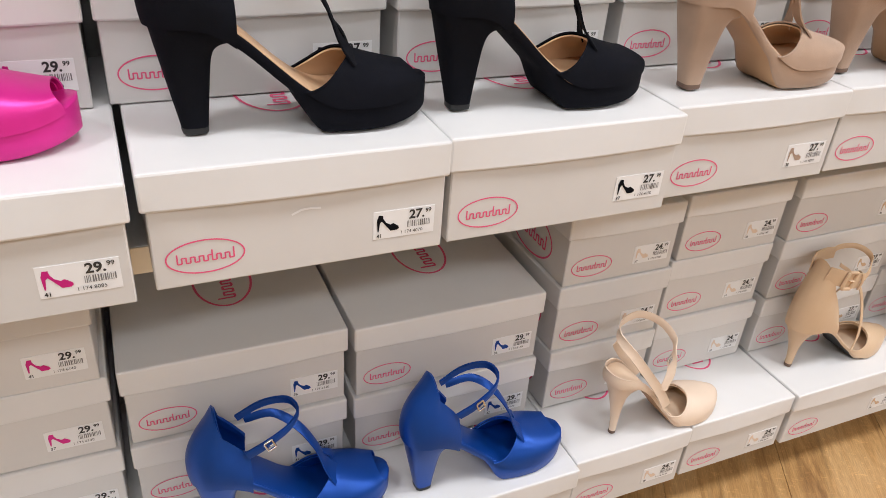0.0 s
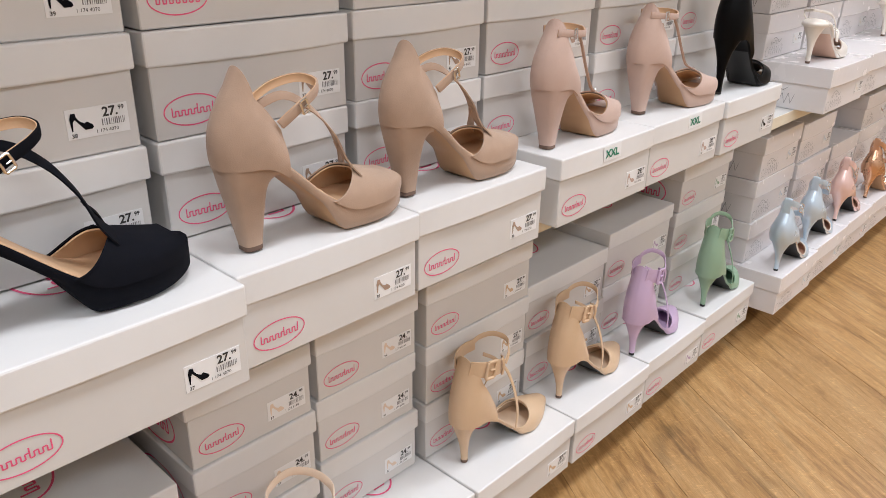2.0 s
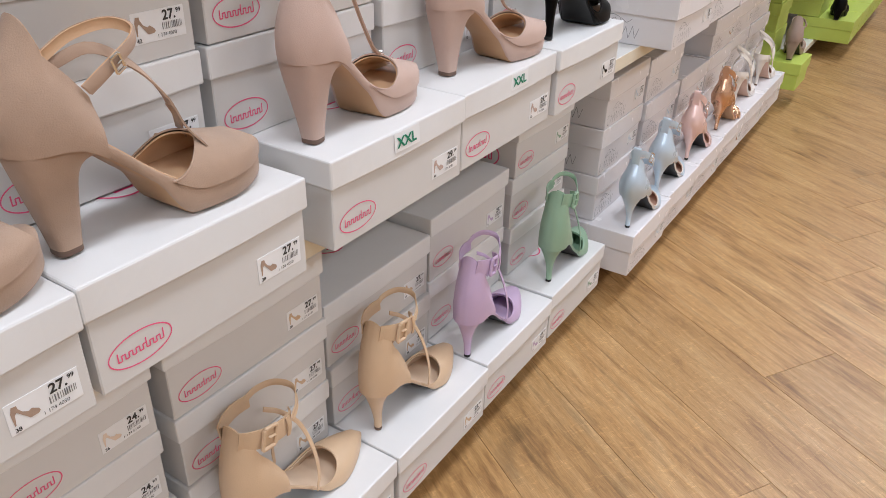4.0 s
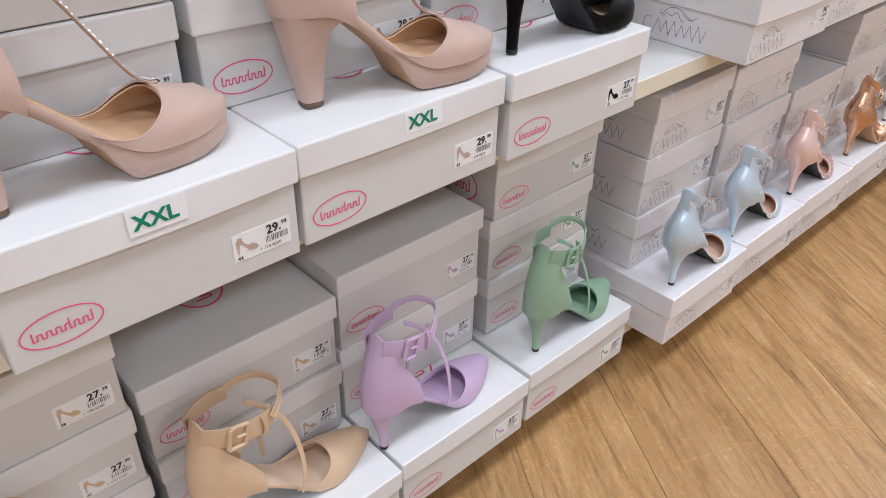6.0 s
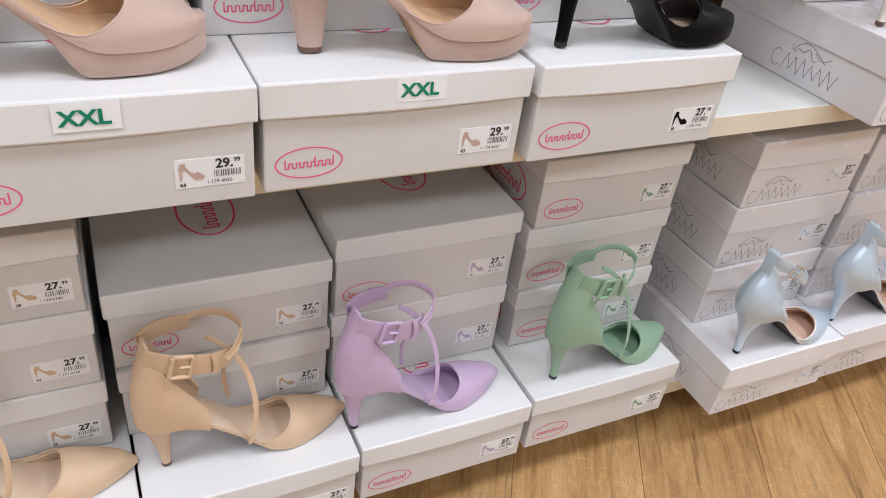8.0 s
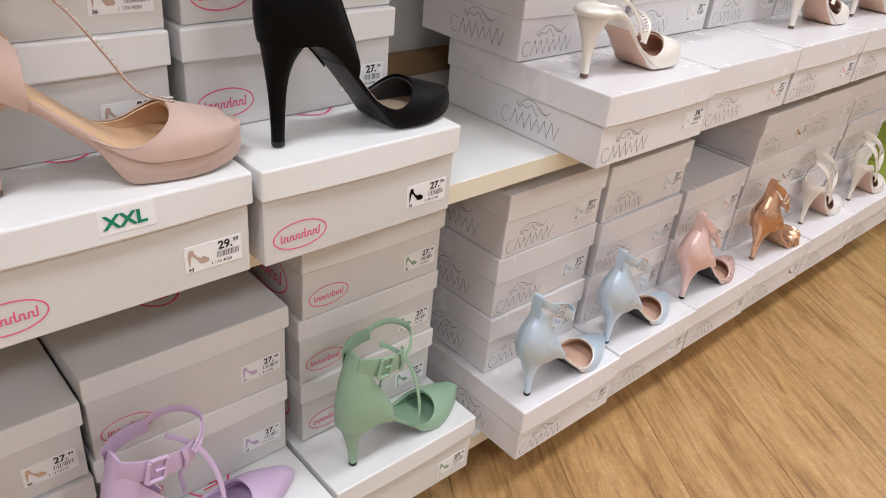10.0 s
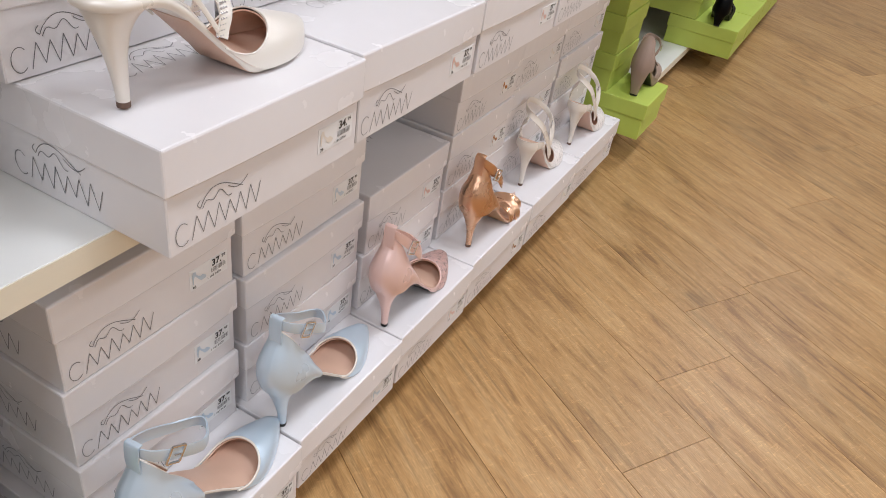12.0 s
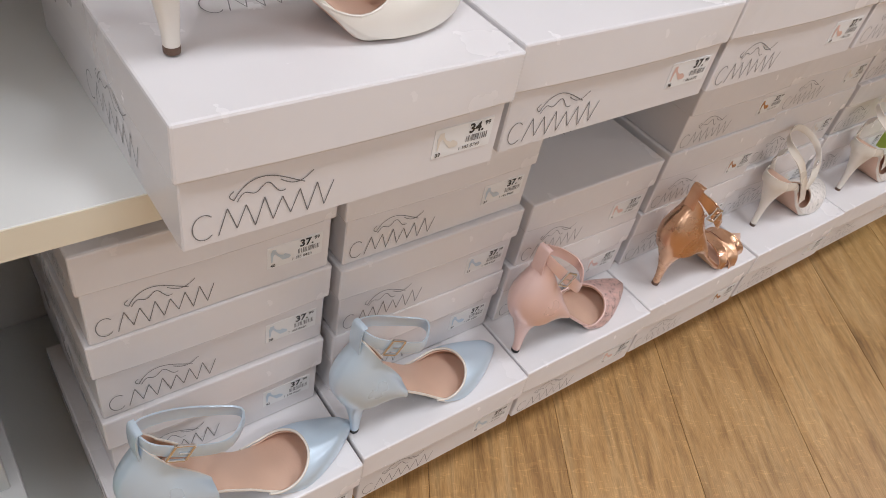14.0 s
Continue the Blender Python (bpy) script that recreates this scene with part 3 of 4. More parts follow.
def counter_grid(f, back_h, side_h, uc, pinch=0.75, bulge=0.004, lean=0.012, power=1.5):
    """Points of the cup round the heel, from one side to the other."""
    G = []
    for s in np.linspace(-1, 1, 45):
        u = uc * s * s + 0.0005
        y, x, z = math.copysign(float(f.half(u)) + 0.0007, s), float(f.x(u)) - 0.0007, float(f.under(u)) + 0.0004
        hgt = side_h + (back_h - side_h) * (1 - abs(s) ** power) + float(f.top(u)) - z
        rear = max(0.0, 1 - u / 0.15)
        col = []
        for v in np.linspace(0, 1, 14):
            out = bulge * math.sin(math.pi * min(v * 1.2, 1))
            k = 1 - (1 - pinch) * v ** 1.5
            col.append((x - out * rear + lean * v ** 1.8 * rear, y * k + (math.copysign(out * (1 - rear) * 0.6, s) if abs(s) > 0.02 else 0), z + hgt * v))
        G.append(col)
    return np.array(G)


def counter_mesh(f, back_h, side_h, uc, name, material, **more):
    return sheet(counter_grid(f, back_h, side_h, uc, **more), 0.0016, name, material)


def vamp_grid(f, uc, us, ue, h0, h1, ue_side=None, curve=1.6, grow=0.0015, arch=0.52):
    """Points of the upper over the toes: throat at uc in the middle and us at the sides, front edge at ue."""
    G = []
    for b in np.linspace(0, 1, 16):
        row = []
        for a in np.linspace(-1, 1, 33):
            s0 = uc + (us - uc) * abs(a) ** curve
            s1 = ue + ((ue_side if ue_side is not None else ue) - ue) * abs(a) ** 2
            u = s0 + (s1 - s0) * b
            w = float(f.half(u)) + grow
            low = min(uc, 0.62)
            hh = (h0 + (h1 - h0) * np.clip((u - low) / (ue - low), 0, 1) ** 1.25) * min(1.0, w / 0.012)
            ph = a * math.pi / 2
            z = float(f.top(u)) - 0.0035 + (hh + 0.0035) * max(math.cos(ph), 0) ** (arch + (1.15 - arch) * (1 - b) ** 2)
            row.append((float(f.x(u)), w * math.copysign(abs(math.sin(ph)) ** 0.9, ph), z))
        G.append(row)
    return np.array(G)


def vamp_mesh(f, uc, us, ue, h0, h1, name, material, **more):
    return sheet(vamp_grid(f, uc, us, ue, h0, h1, **more), 0.0015, name, material)


def piping(row, name, material, r=0.0011):
    """A thin round edging along a line of points."""
    T = np.gradient(row, axis=0)
    T /= np.linalg.norm(T, axis=1, keepdims=True) + 1e-9
    A = np.cross(T, (0.3, 0.1, 1.0))
    A /= np.linalg.norm(A, axis=1, keepdims=True) + 1e-9
    B = np.cross(T, A)
    rings = [[p + r * (math.cos(t) * a + math.sin(t) * b) for t in np.linspace(0, 2 * math.pi, 6, endpoint=False)] for p, a, b in zip(row, A, B)]
    return loft(rings, name, material)


def heel_mesh(f, top_front, tip, tip_w, name, material, z0=0.005, square=2.6, slope=0.006, flare=9.0, neck=2.2, back_pow=1.1, top_w=None):
    """The heel: rings from the seat to the tip; top_front: how far it reaches forward under the seat."""
    rings = []
    H = f.H - f.shank
    top_w = top_w or f.heel * 0.97
    for v in 1 - np.linspace(1, 0, 26) ** 1.5:
        z = z0 + (H - z0) * v
        xb = -tip / 2 + (-f.back + tip / 2 + 0.001) * v ** back_pow
        xf = tip / 2 + slope * v + (top_front - tip / 2 - slope) * v ** flare
        hw = tip_w / 2 + (top_w - tip_w / 2) * v ** neck
        cx, lx = (xb + xf) / 2, (xf - xb) / 2
        ring = []
        for t in np.linspace(0, 2 * math.pi, 24, endpoint=False):
            c, s = math.cos(t), math.sin(t)
            ring.append((cx + lx * math.copysign(abs(c) ** (2 / square), c), hw * math.copysign(abs(s) ** (2 / square), s), z))
        rings.append(ring)
    R = np.array(rings)
    seat = np.array([float(f.under(max((x + f.back) / f.L, 0))) + 0.002 for x in R[-1, :, 0]])
    for i in range(R.shape[0]):
        v = (R[i, :, 2] - z0) / (H - z0)
        R[i, :, 2] += (seat - H) * v ** 6
    return loft(R, name, material)


def tip_mesh(tip, tip_w, name, material, z1=0.005, square=2.6):
    rings = []
    for z in (0.0, 0.001, z1):
        k = 0.97 if z == 0 else 1.0
        rings.append([(k * tip / 2 * math.copysign(abs(math.cos(t)) ** (2 / square), math.cos(t)), k * tip_w / 2 * math.copysign(abs(math.sin(t)) ** (2 / square), math.sin(t)), z)
                      for t in np.linspace(0, 2 * math.pi, 24, endpoint=False)])
    return loft(rings, name, material)


def buckle_bm(w, h, r=0.0011):
    """A small rectangular frame with a prong, in its own xz plane."""
    bm = bmesh.new()
    for x0, x1, z0, z1 in ((-w / 2, w / 2, h / 2 - r, h / 2 + r), (-w / 2, w / 2, -h / 2 - r, -h / 2 + r), (-w / 2 - r, -w / 2 + r, -h / 2, h / 2), (w / 2 - r, w / 2 + r, -h / 2, h / 2), (-w * 0.1, w / 2, -r * 0.6, r * 0.6)):
        b = block(x0, x1, -r, r, z0, z1, r * 0.5, 1)
        me = bpy.data.meshes.new("tmp")
        b.to_mesh(me), b.free()
        bm.from_mesh(me)
        bpy.data.meshes.remove(me)
    return bm


def stones_mesh(points, r, name):
    """Small cut stones at the given places."""
    verts, faces = [], []
    for p in points:
        s = len(verts)
        p = np.asarray(p)
        verts += [p + (0, 0, r)] + [p + (r * math.cos(a), r * math.sin(a), 0) for a in np.linspace(0, 2 * math.pi, 6, endpoint=False)] + [p + (0, 0, -r)]
        for k in range(6):
            faces += [(s, s + 1 + k, s + 1 + (k + 1) % 6), (s + 7, s + 1 + (k + 1) % 6, s + 1 + k)]
    return mesh_of(name, verts, faces, STRASS, False)


def put_shoe(e, at, heading=0.0, lean=0.0):
    e.matrix_basis = pose(*at, 0, lean, heading)
    return e


def platform_sandal(main, lining, outsole, tip, label, keyhole=True, stones=False, H=0.098, group="platform sandals", L=0.224):
    e = new("platform_sandal")
    f = Last(L=L, H=H, P=0.024, spring=0.010, ball=0.0385)
    g = f.inner()
    d = H - 0.098
    part("platform", sole_mesh(f, name="platform", material=main), None, e)
    part("outsole", sole_mesh(f, lift=-0.004, inset=0.0022, name="outsole", material=outsole), None, e).location.z = -0.0007
    part("insole", sole_mesh(f, 0.0014, 0.002, 0.002, "insole", lining, u1=0.88), None, e, "smooth tan insole")
    cup = dict(pinch=0.62, bulge=0.0055, lean=0.030, power=1.9)
    part("heel_counter", counter_mesh(f, 0.080, 0.034, 0.275, "heel_counter", main, **cup), None, e)
    part("counter_lining", counter_mesh(g, 0.078, 0.032, 0.27, "counter_lining", lining, **cup), None, e)
    heel = part("heel", heel_mesh(f, 0.036, 0.021, 0.021, "heel", main, square=3.4, slope=0.008, flare=10, neck=1.3, back_pow=1.0), None, e)
    part("heel_tip", tip_mesh(0.0208, 0.0208, "heel_tip", tip, square=3.4), None, heel)
    if keyhole:
        shape = (0.700, 0.49, 0.925, 0.039, 0.015)
        more = dict(ue_side=0.96, curve=1.25, arch=0.46, grow=0.002)
    else:
        shape = (0.725, 0.44, 0.94, 0.043, 0.012)
        more = dict(ue_side=0.98, curve=3.0, arch=0.45, grow=0.0022)
    part("vamp", vamp_mesh(f, *shape, "vamp", main, **more), None, e)
    part("topline", piping(vamp_grid(f, *shape, **more)[0] - np.array((-0.0008, 0, 0.0008)), "topline", main, 0.0009), None, e)
    part("vamp_lining", vamp_mesh(g, shape[0] + 0.008, shape[1] + 0.008, shape[2] - 0.005, shape[3] - 0.0025, shape[4] - 0.0025, "vamp_lining", lining, ue_side=more["ue_side"] - 0.01, curve=more["curve"], arch=more["arch"]), None, e)
    if keyhole:
        path = [(0.030, -0.0235, 0.123 + d), (0.052, -0.0275, 0.138 + d), (0.078, -0.019, 0.148 + d), (0.091, 0.0, 0.152 + d), (0.082, 0.018, 0.155 + d), (0.055, 0.0255, 0.150 + d), (0.026, 0.0235, 0.138 + d)]
    else:
        path = [(-0.012, -0.012, 0.162 + d), (0.010, -0.024, 0.160 + d), (0.040, -0.026, 0.158 + d), (0.062, -0.010, 0.160 + d), (0.062, 0.012, 0.162 + d), (0.038, 0.025, 0.163 + d), (0.006, 0.022, 0.163 + d)]
    part("strap_lining", ribbon([(x * 0.985, y * 0.93, z) for x, y, z in path], 0.0088, (0, 0, 1), 0.0008, "strap_lining", lining, 40), None, e)
    strap = part("ankle_strap", ribbon(path, 0.0095, (0, 0, 1), 0.0016, "ankle_strap", main, 40), None, e)
    b = part("buckle", buckle_bm(0.009, 0.0125), STEEL, strap, "small silver buckle")
    b.matrix_basis = pose(*(path[1][0] + 0.002, path[1][1] - 0.0018, path[1][2]), 0, -22 if keyhole else 0, 10)
    xv, _, zv = vamp_grid(f, *shape, **more)[0][16]
    if keyhole:
        part("t_strap", ribbon([(0.034, 0.0235, 0.132 + d), (0.064, 0.017, 0.140 + d), (0.090, 0.006, 0.124 + d), (0.108, -0.003, 0.098 + d * 0.5), (0.119, -0.008, 0.0700), (xv + 0.003, -0.0155, zv - 0.0065)],
                               [0.009, 0.0095, 0.011, 0.014, 0.020, 0.030], [(0, 0.3, 1), (0, 0.7, 0.7), (0.2, 1, 0.2), (0.5, 1, 0)], 0.0016, "t_strap", main), None, e)
        part("keyhole_bridge", ribbon([(0.112, -0.002, 0.086), (0.125, 0.007, 0.071), (xv + 0.006, 0.015, zv - 0.006)], [0.006, 0.009, 0.016], (0.3, 1, 0), 0.0016, "keyhole_bridge", main), None, e)
    else:
        line = [(0.058, -0.004, 0.160 + d), (0.080, -0.002, 0.135 + d), (0.100, 0.0, 0.105 + d), (0.122, 0.0, zv + 0.012), (xv + 0.001, 0, zv + 0.0006), (xv + 0.008, 0, zv - 0.0008)]
        s = part("t_strap", ribbon(line, [0.0055, 0.0055, 0.007], (0, 1, 0), 0.0016, "t_strap", main), None, e)
        if stones:
            part("rhinestones", stones_mesh([p + np.array((-0.0004, 0, 0.0018)) for p in curve_points(line, 34)[2:]], 0.0016, "rhinestones"), None, s, "row of clear rhinestones")
    return tagged(e, label, "shoe", group)


def slim_heel(f, main, tip, e, w=0.0105):
    heel = part("heel", heel_mesh(f, 0.030, w, w, "heel", main, neck=2.8, square=2.2, slope=0.004, flare=7, back_pow=1.55), None, e)
    part("heel_tip", tip_mesh(w * 1.02, w * 1.02, "heel_tip", tip, square=2.2), None, heel)


def pump(main, lining, outsole, tip, label, H=0.10, name="court_shoe", collar=0.055, side=0.022, group="court shoes", toe="almond", cut=1.2):
    e = new(name)
    f = Last(L=0.239 if cut > 2 else 0.250, H=H, P=0.006, back=0.013 if cut > 2 else 0.026, toe=toe, spring=0.005, ball=0.0365, shank=0.006, bend=(0.14, 0.66), meet=(0.5, 0.62))
    part("sole", sole_mesh(f, name="sole", material=main), None, e)
    part("outsole", sole_mesh(f, lift=-0.003, inset=0.002, name="outsole", material=outsole, u0=0.3), None, e).location.z = -0.0006
    part("insole", sole_mesh(f, 0.0014, 0.002, 0.002, "insole", lining), None, e)
    part("heel_counter", counter_mesh(f, collar, side, 0.37 if cut > 2 else 0.36, "heel_counter", main, pinch=0.72, lean=0.016, power=cut, bulge=0.006), None, e)
    slim_heel(f, main, tip, e, 0.0125 if cut > 2 else 0.0105)
    part("vamp", vamp_mesh(f, 0.715, 0.45, 0.997, 0.045, 0.012, "vamp", main, curve=2.7, arch=0.45), None, e)
    part("vamp_lining", vamp_mesh(f.inner(), 0.722, 0.46, 0.98, 0.0425, 0.010, "vamp_lining", DARK_LINING if main == BLACK_LEATHER else lining, curve=2.7, arch=0.45), None, e)
    part("topline", piping(vamp_grid(f, 0.715, 0.45, 0.997, 0.045, 0.012, curve=2.7, arch=0.45)[0] - np.array((-0.0008, 0, 0.0008)), "topline", main, 0.0009), None, e)
    return tagged(e, label, "shoe", group)


def cuff_pump(main, lining, outsole, tip, label):
    """A pointed pump with a wide buckled ankle cuff and crossed thin straps."""
    e = new("ankle_cuff_pump")
    H = 0.085
    f = Last(L=0.247, H=H, P=0.005, back=0.0245, toe="point", spring=0.003, ball=0.0365, heel=0.0255, shank=0.006, bend=(0.14, 0.66), meet=(0.5, 0.62))
    part("sole", sole_mesh(f, name="sole", material=main), None, e)
    part("outsole", sole_mesh(f, lift=-0.003, inset=0.0015, name="outsole", material=outsole, u0=0.22), None, e).location.z = -0.0007
    part("insole", sole_mesh(f, 0.0014, 0.002, 0.002, "insole", lining), None, e)
    cup = dict(pinch=0.80, lean=0.018, power=1.9, bulge=0.003)
    part("heel_counter", counter_mesh(f, 0.112, 0.022, 0.295, "heel_counter", main, **cup), None, e)
    part("counter_lining", counter_mesh(f.inner(), 0.110, 0.020, 0.29, "counter_lining", lining, **cup), None, e)
    slim_heel(f, main, tip, e, 0.011)
    shape = (0.695, 0.45, 0.997, 0.038, 0.012)
    part("vamp", vamp_mesh(f, *shape, "vamp", main, curve=2.6), None, e)
    part("vamp_lining", vamp_mesh(f.inner(), 0.702, 0.46, 0.98, 0.0355, 0.010, "vamp_lining", lining, curve=2.6), None, e)
    part("topline", piping(vamp_grid(f, *shape, curve=2.6)[0], "topline", main), None, e)
    cuff = part("ankle_cuff", ribbon([(-0.010, -0.014, 0.181), (0.002, -0.0215, 0.178), (0.022, -0.0265, 0.172), (0.050, -0.0245, 0.163), (0.074, -0.014, 0.154), (0.083, -0.004, 0.151)], [0.026, 0.026, 0.026, 0.024, 0.020],
                                     (0, 0, 1), 0.002, "ankle_cuff", main, 34), None, e)
    b = part("buckle", buckle_bm(0.021, 0.027, 0.0023), main, cuff, "covered square buckle")
    b.matrix_basis = pose(0.024, -0.0285, 0.1715, 0, 14, 2)
    part("keeper", ribbon([(0.058, -0.0250, 0.174), (0.060, -0.0262, 0.160), (0.058, -0.0250, 0.146)], 0.006, (1, 0, 0), 0.002, "keeper", main, 10), None, cuff)
    part("far_cuff", ribbon([(-0.010, 0.014, 0.181), (0.006, 0.0215, 0.184), (0.026, 0.024, 0.186), (0.044, 0.021, 0.187)], [0.022, 0.022, 0.019], (0, 0, 1), 0.002, "far_cuff", main), None, e)
    part("ankle_strap", ribbon([(0.036, 0.0225, 0.189), (0.056, 0.022, 0.195), (0.078, 0.013, 0.196), (0.092, -0.002, 0.187), (0.086, -0.013, 0.170), (0.072, -0.018, 0.158)], 0.0085, (0, 0.2, 1), 0.0016, "ankle_strap", main), None, e)
    part("cross_strap", ribbon([(0.060, 0.016, 0.165), (0.078, 0.006, 0.152), (0.094, -0.008, 0.128), (0.101, -0.021, 0.090), (0.098, -0.031, 0.055), (0.090, -0.0345, 0.030)], 0.0065, (0.8, 0.2, 0.4), 0.0016, "cross_strap", main), None, e)
    part("cross_strap", ribbon([(0.083, -0.004, 0.147), (0.080, 0.012, 0.120), (0.078, 0.026, 0.088), (0.084, 0.033, 0.045)], 0.0065, (0.8, 0.2, 0.4), 0.0016, "cross_strap", main), None, e)
    return tagged(e, label, "shoe", "ankle cuff pumps")


def strap_pump(main, lining, outsole, tip, label, toe_mat=None, H=0.087, slouch=0.0, edge=None, open_toe=False):
    """A two-piece pointed pump with a thin buckled ankle strap."""
    e = new("ankle_strap_pump")
    f = Last(L=0.246, H=H, P=0.005, back=0.027, toe="point", spring=0.003, ball=0.037, shank=0.006, bend=(0.14, 0.66), meet=(0.5, 0.62))
    part("sole", sole_mesh(f, name="sole", material=edge or main), None, e)
    part("outsole", sole_mesh(f, lift=-0.003, inset=0.0015, name="outsole", material=outsole, u0=0.22), None, e).location.z = -0.0007
    part("insole", sole_mesh(f, 0.0014, 0.002, 0.0015, "insole", lining), None, e, "smooth peach insole")
    cup = dict(pinch=0.62, lean=0.016, power=2.1, bulge=0.012)
    part("heel_counter", counter_mesh(f, 0.084, 0.014, 0.275, "heel_counter", main, **cup), None, e)
    part("counter_lining", counter_mesh(f.inner(), 0.082, 0.012, 0.27, "counter_lining", lining, **cup), None, e)
    if edge:
        part("counter_piping", piping(counter_grid(f, 0.084, 0.014, 0.275, **cup)[:, -1], "counter_piping", edge, 0.0013), None, e)
    slim_heel(f, main, tip, e)
    shape = (0.735, 0.50, 0.997, 0.031, 0.012)
    if open_toe:
        for u0, u1, wd in ((0.56, 0.72, 0.016), (0.70, 0.60, 0.016), (0.70, 0.80, 0.015), (0.84, 0.76, 0.014)):
            pts = []
            for a in np.linspace(-1, 1, 9):
                u = u0 + (u1 - u0) * (a + 1) / 2
                pts.append((float(f.x(u)), (float(f.half(u)) + 0.002) * math.sin(a * math.pi / 2), float(f.top(u)) - 0.004 + (0.030 - 0.02 * (u - 0.5)) * math.cos(a * math.pi / 2) ** 0.8))
            part("toe_strap", ribbon(pts, wd, (1, 0, 0.2), 0.0018, "toe_strap", toe_mat or main), None, e)
    else:
        part("vamp", vamp_mesh(f, *shape, "vamp", toe_mat or main, curve=2.2), None, e)
        part("vamp_lining", vamp_mesh(f.inner(), 0.742, 0.51, 0.98, 0.0285, 0.010, "vamp_lining", lining, curve=2.2), None, e)
        part("topline", piping(vamp_grid(f, *shape, curve=2.2)[0], "topline", edge or main, 0.0015), None, e)
    z = H + 0.074
    part("heel_tab", ribbon([(-0.016, 0, z - 0.012), (-0.018, 0, z + 0.010), (-0.016, 0, z + 0.030), (-0.010, 0, z + 0.032)], 0.017, (0, 1, 0), 0.002, "heel_tab", main), None, e)
    k = slouch
    path = [(-0.016, 0.0, z + 0.022), (-0.006, -0.0195, z + 0.018 - k * 0.4), (0.026, -0.027, z - 0.002 - k), (0.058, -0.023, z - 0.024 - k * 1.3), (0.083, -0.004, z - 0.032 - k),
            (0.086, 0.013, z - 0.038 - k * 0.6), (0.060, 0.025, z - 0.032), (0.024, 0.0235, z - 0.008), (-0.006, 0.013, z + 0.014)]
    s = part("ankle_strap", ribbon(path, 0.0135, (0, 0, 1), 0.0018, "ankle_strap", main, 48, True), None, e)
    b = part("buckle", buckle_bm(0.018, 0.019, 0.0013), STEEL, s, "square silver buckle")
    b.matrix_basis = pose(0.012, -0.0262, z + 0.007 - k * 0.8, 0, 30, -8)
    return tagged(e, label, "shoe", "ankle strap pumps")


def sling_sandal(main, lining, outsole, tip, label, toe_mat=None, H=0.090, name="slingback_sandal", cross=True, toe="almond", L=0.226, rise=0.0):
    """An open-backed shoe with a bare heel seat and a tall ankle loop."""
    e = new(name)
    f = Last(L=L, H=H, P=0.006, back=0.028, toe=toe, spring=0.004, ball=0.036, heel=0.024, shank=0.007, bend=(0.10, 0.64), meet=(0.48, 0.6))
    part("sole", sole_mesh(f, name="sole", material=main), None, e)
    part("outsole", sole_mesh(f, lift=-0.003, inset=0.0015, name="outsole", material=outsole, u0=0.24), None, e).location.z = -0.0007
    part("insole", sole_mesh(f, 0.0014, 0.003, 0.0006, "insole", lining), None, e)
    part("heel_seat", counter_mesh(f, 0.012, 0.003, 0.26, "heel_seat", main, pinch=0.96, bulge=0.001, lean=0.0), None, e)
    slim_heel(f, main, tip, e, 0.0095)
    shape = (0.675, 0.46, 0.997, 0.036, 0.014)
    part("vamp", vamp_mesh(f, *shape, "vamp", toe_mat or main, curve=1.9), None, e)
    part("vamp_lining", vamp_mesh(f.inner(), 0.682, 0.47, 0.98, 0.0335, 0.012, "vamp_lining", lining, curve=1.9), None, e)
    part("topline", piping(vamp_grid(f, *shape, curve=1.9)[0], "topline", main, 0.0011), None, e)
    r = rise
    loop = [(-0.022, 0.002, 0.168 + r), (-0.006, 0.019, 0.175 + r), (0.028, 0.025, 0.175 + r), (0.056, 0.014, 0.162 + r), (0.066, -0.004, 0.146 + r), (0.056, -0.019, 0.133 + r), (0.038, -0.0255, 0.116 + r * 0.5), (0.026, -0.027, 0.096)]
    if cross:
        loop = [(0.054, -0.032, 0.056), (0.036, -0.030, 0.086), (0.012, -0.0265, 0.118), (-0.010, -0.018, 0.148)] + loop[:6] + [(0.050, -0.0285, 0.110), (0.040, -0.0325, 0.088)]
        s = part("ankle_strap", ribbon(loop, [0.014, 0.013, 0.0115, 0.0105, 0.0105, 0.012], [(0.7, 0, 0.6), (0.6, 0, 0.7), (0.2, 0.1, 1), (0.1, 0.1, 1), (0.3, 0.1, 1), (0.7, 0, 0.6)], 0.0016, "ankle_strap", main, 60), None, e)
    else:
        loop = loop[:5] + [(0.050, -0.022, 0.140 + r), (0.022, -0.0265, 0.148 + r), (-0.006, -0.018, 0.160 + r)]
        s = part("ankle_strap", ribbon(loop, 0.012, (0.15, 0.05, 1), 0.0016, "ankle_strap", main, 44, True), None, e)
    b = part("buckle", buckle_bm(0.010, 0.0125), STEEL, s, "small silver buckle")
    b.matrix_basis = pose(0.047, -0.0235, 0.130 + r, 0, -35, 20)
    if cross:
        part("side_strap", ribbon([(-0.024, 0.004, 0.160 + r), (0.0, 0.022, 0.130), (0.030, 0.029, 0.092), (0.056, 0.031, 0.062)], [0.013, 0.0135, 0.015], (0.6, 0, 0.7), 0.0016, "side_strap", main), None, e)
    else:
        for sg in (-1, 1):
            part("side_strap", ribbon([(0.022, sg * 0.0262, 0.150 + r), (0.026, sg * 0.028, 0.120), (0.042, sg * 0.0295, 0.085), (0.060, sg * 0.031, 0.055)], 0.011, (0.8, 0, 0.5), 0.0016, "side_strap", main), None, e)
    return tagged(e, label, "shoe", "slingback sandals")

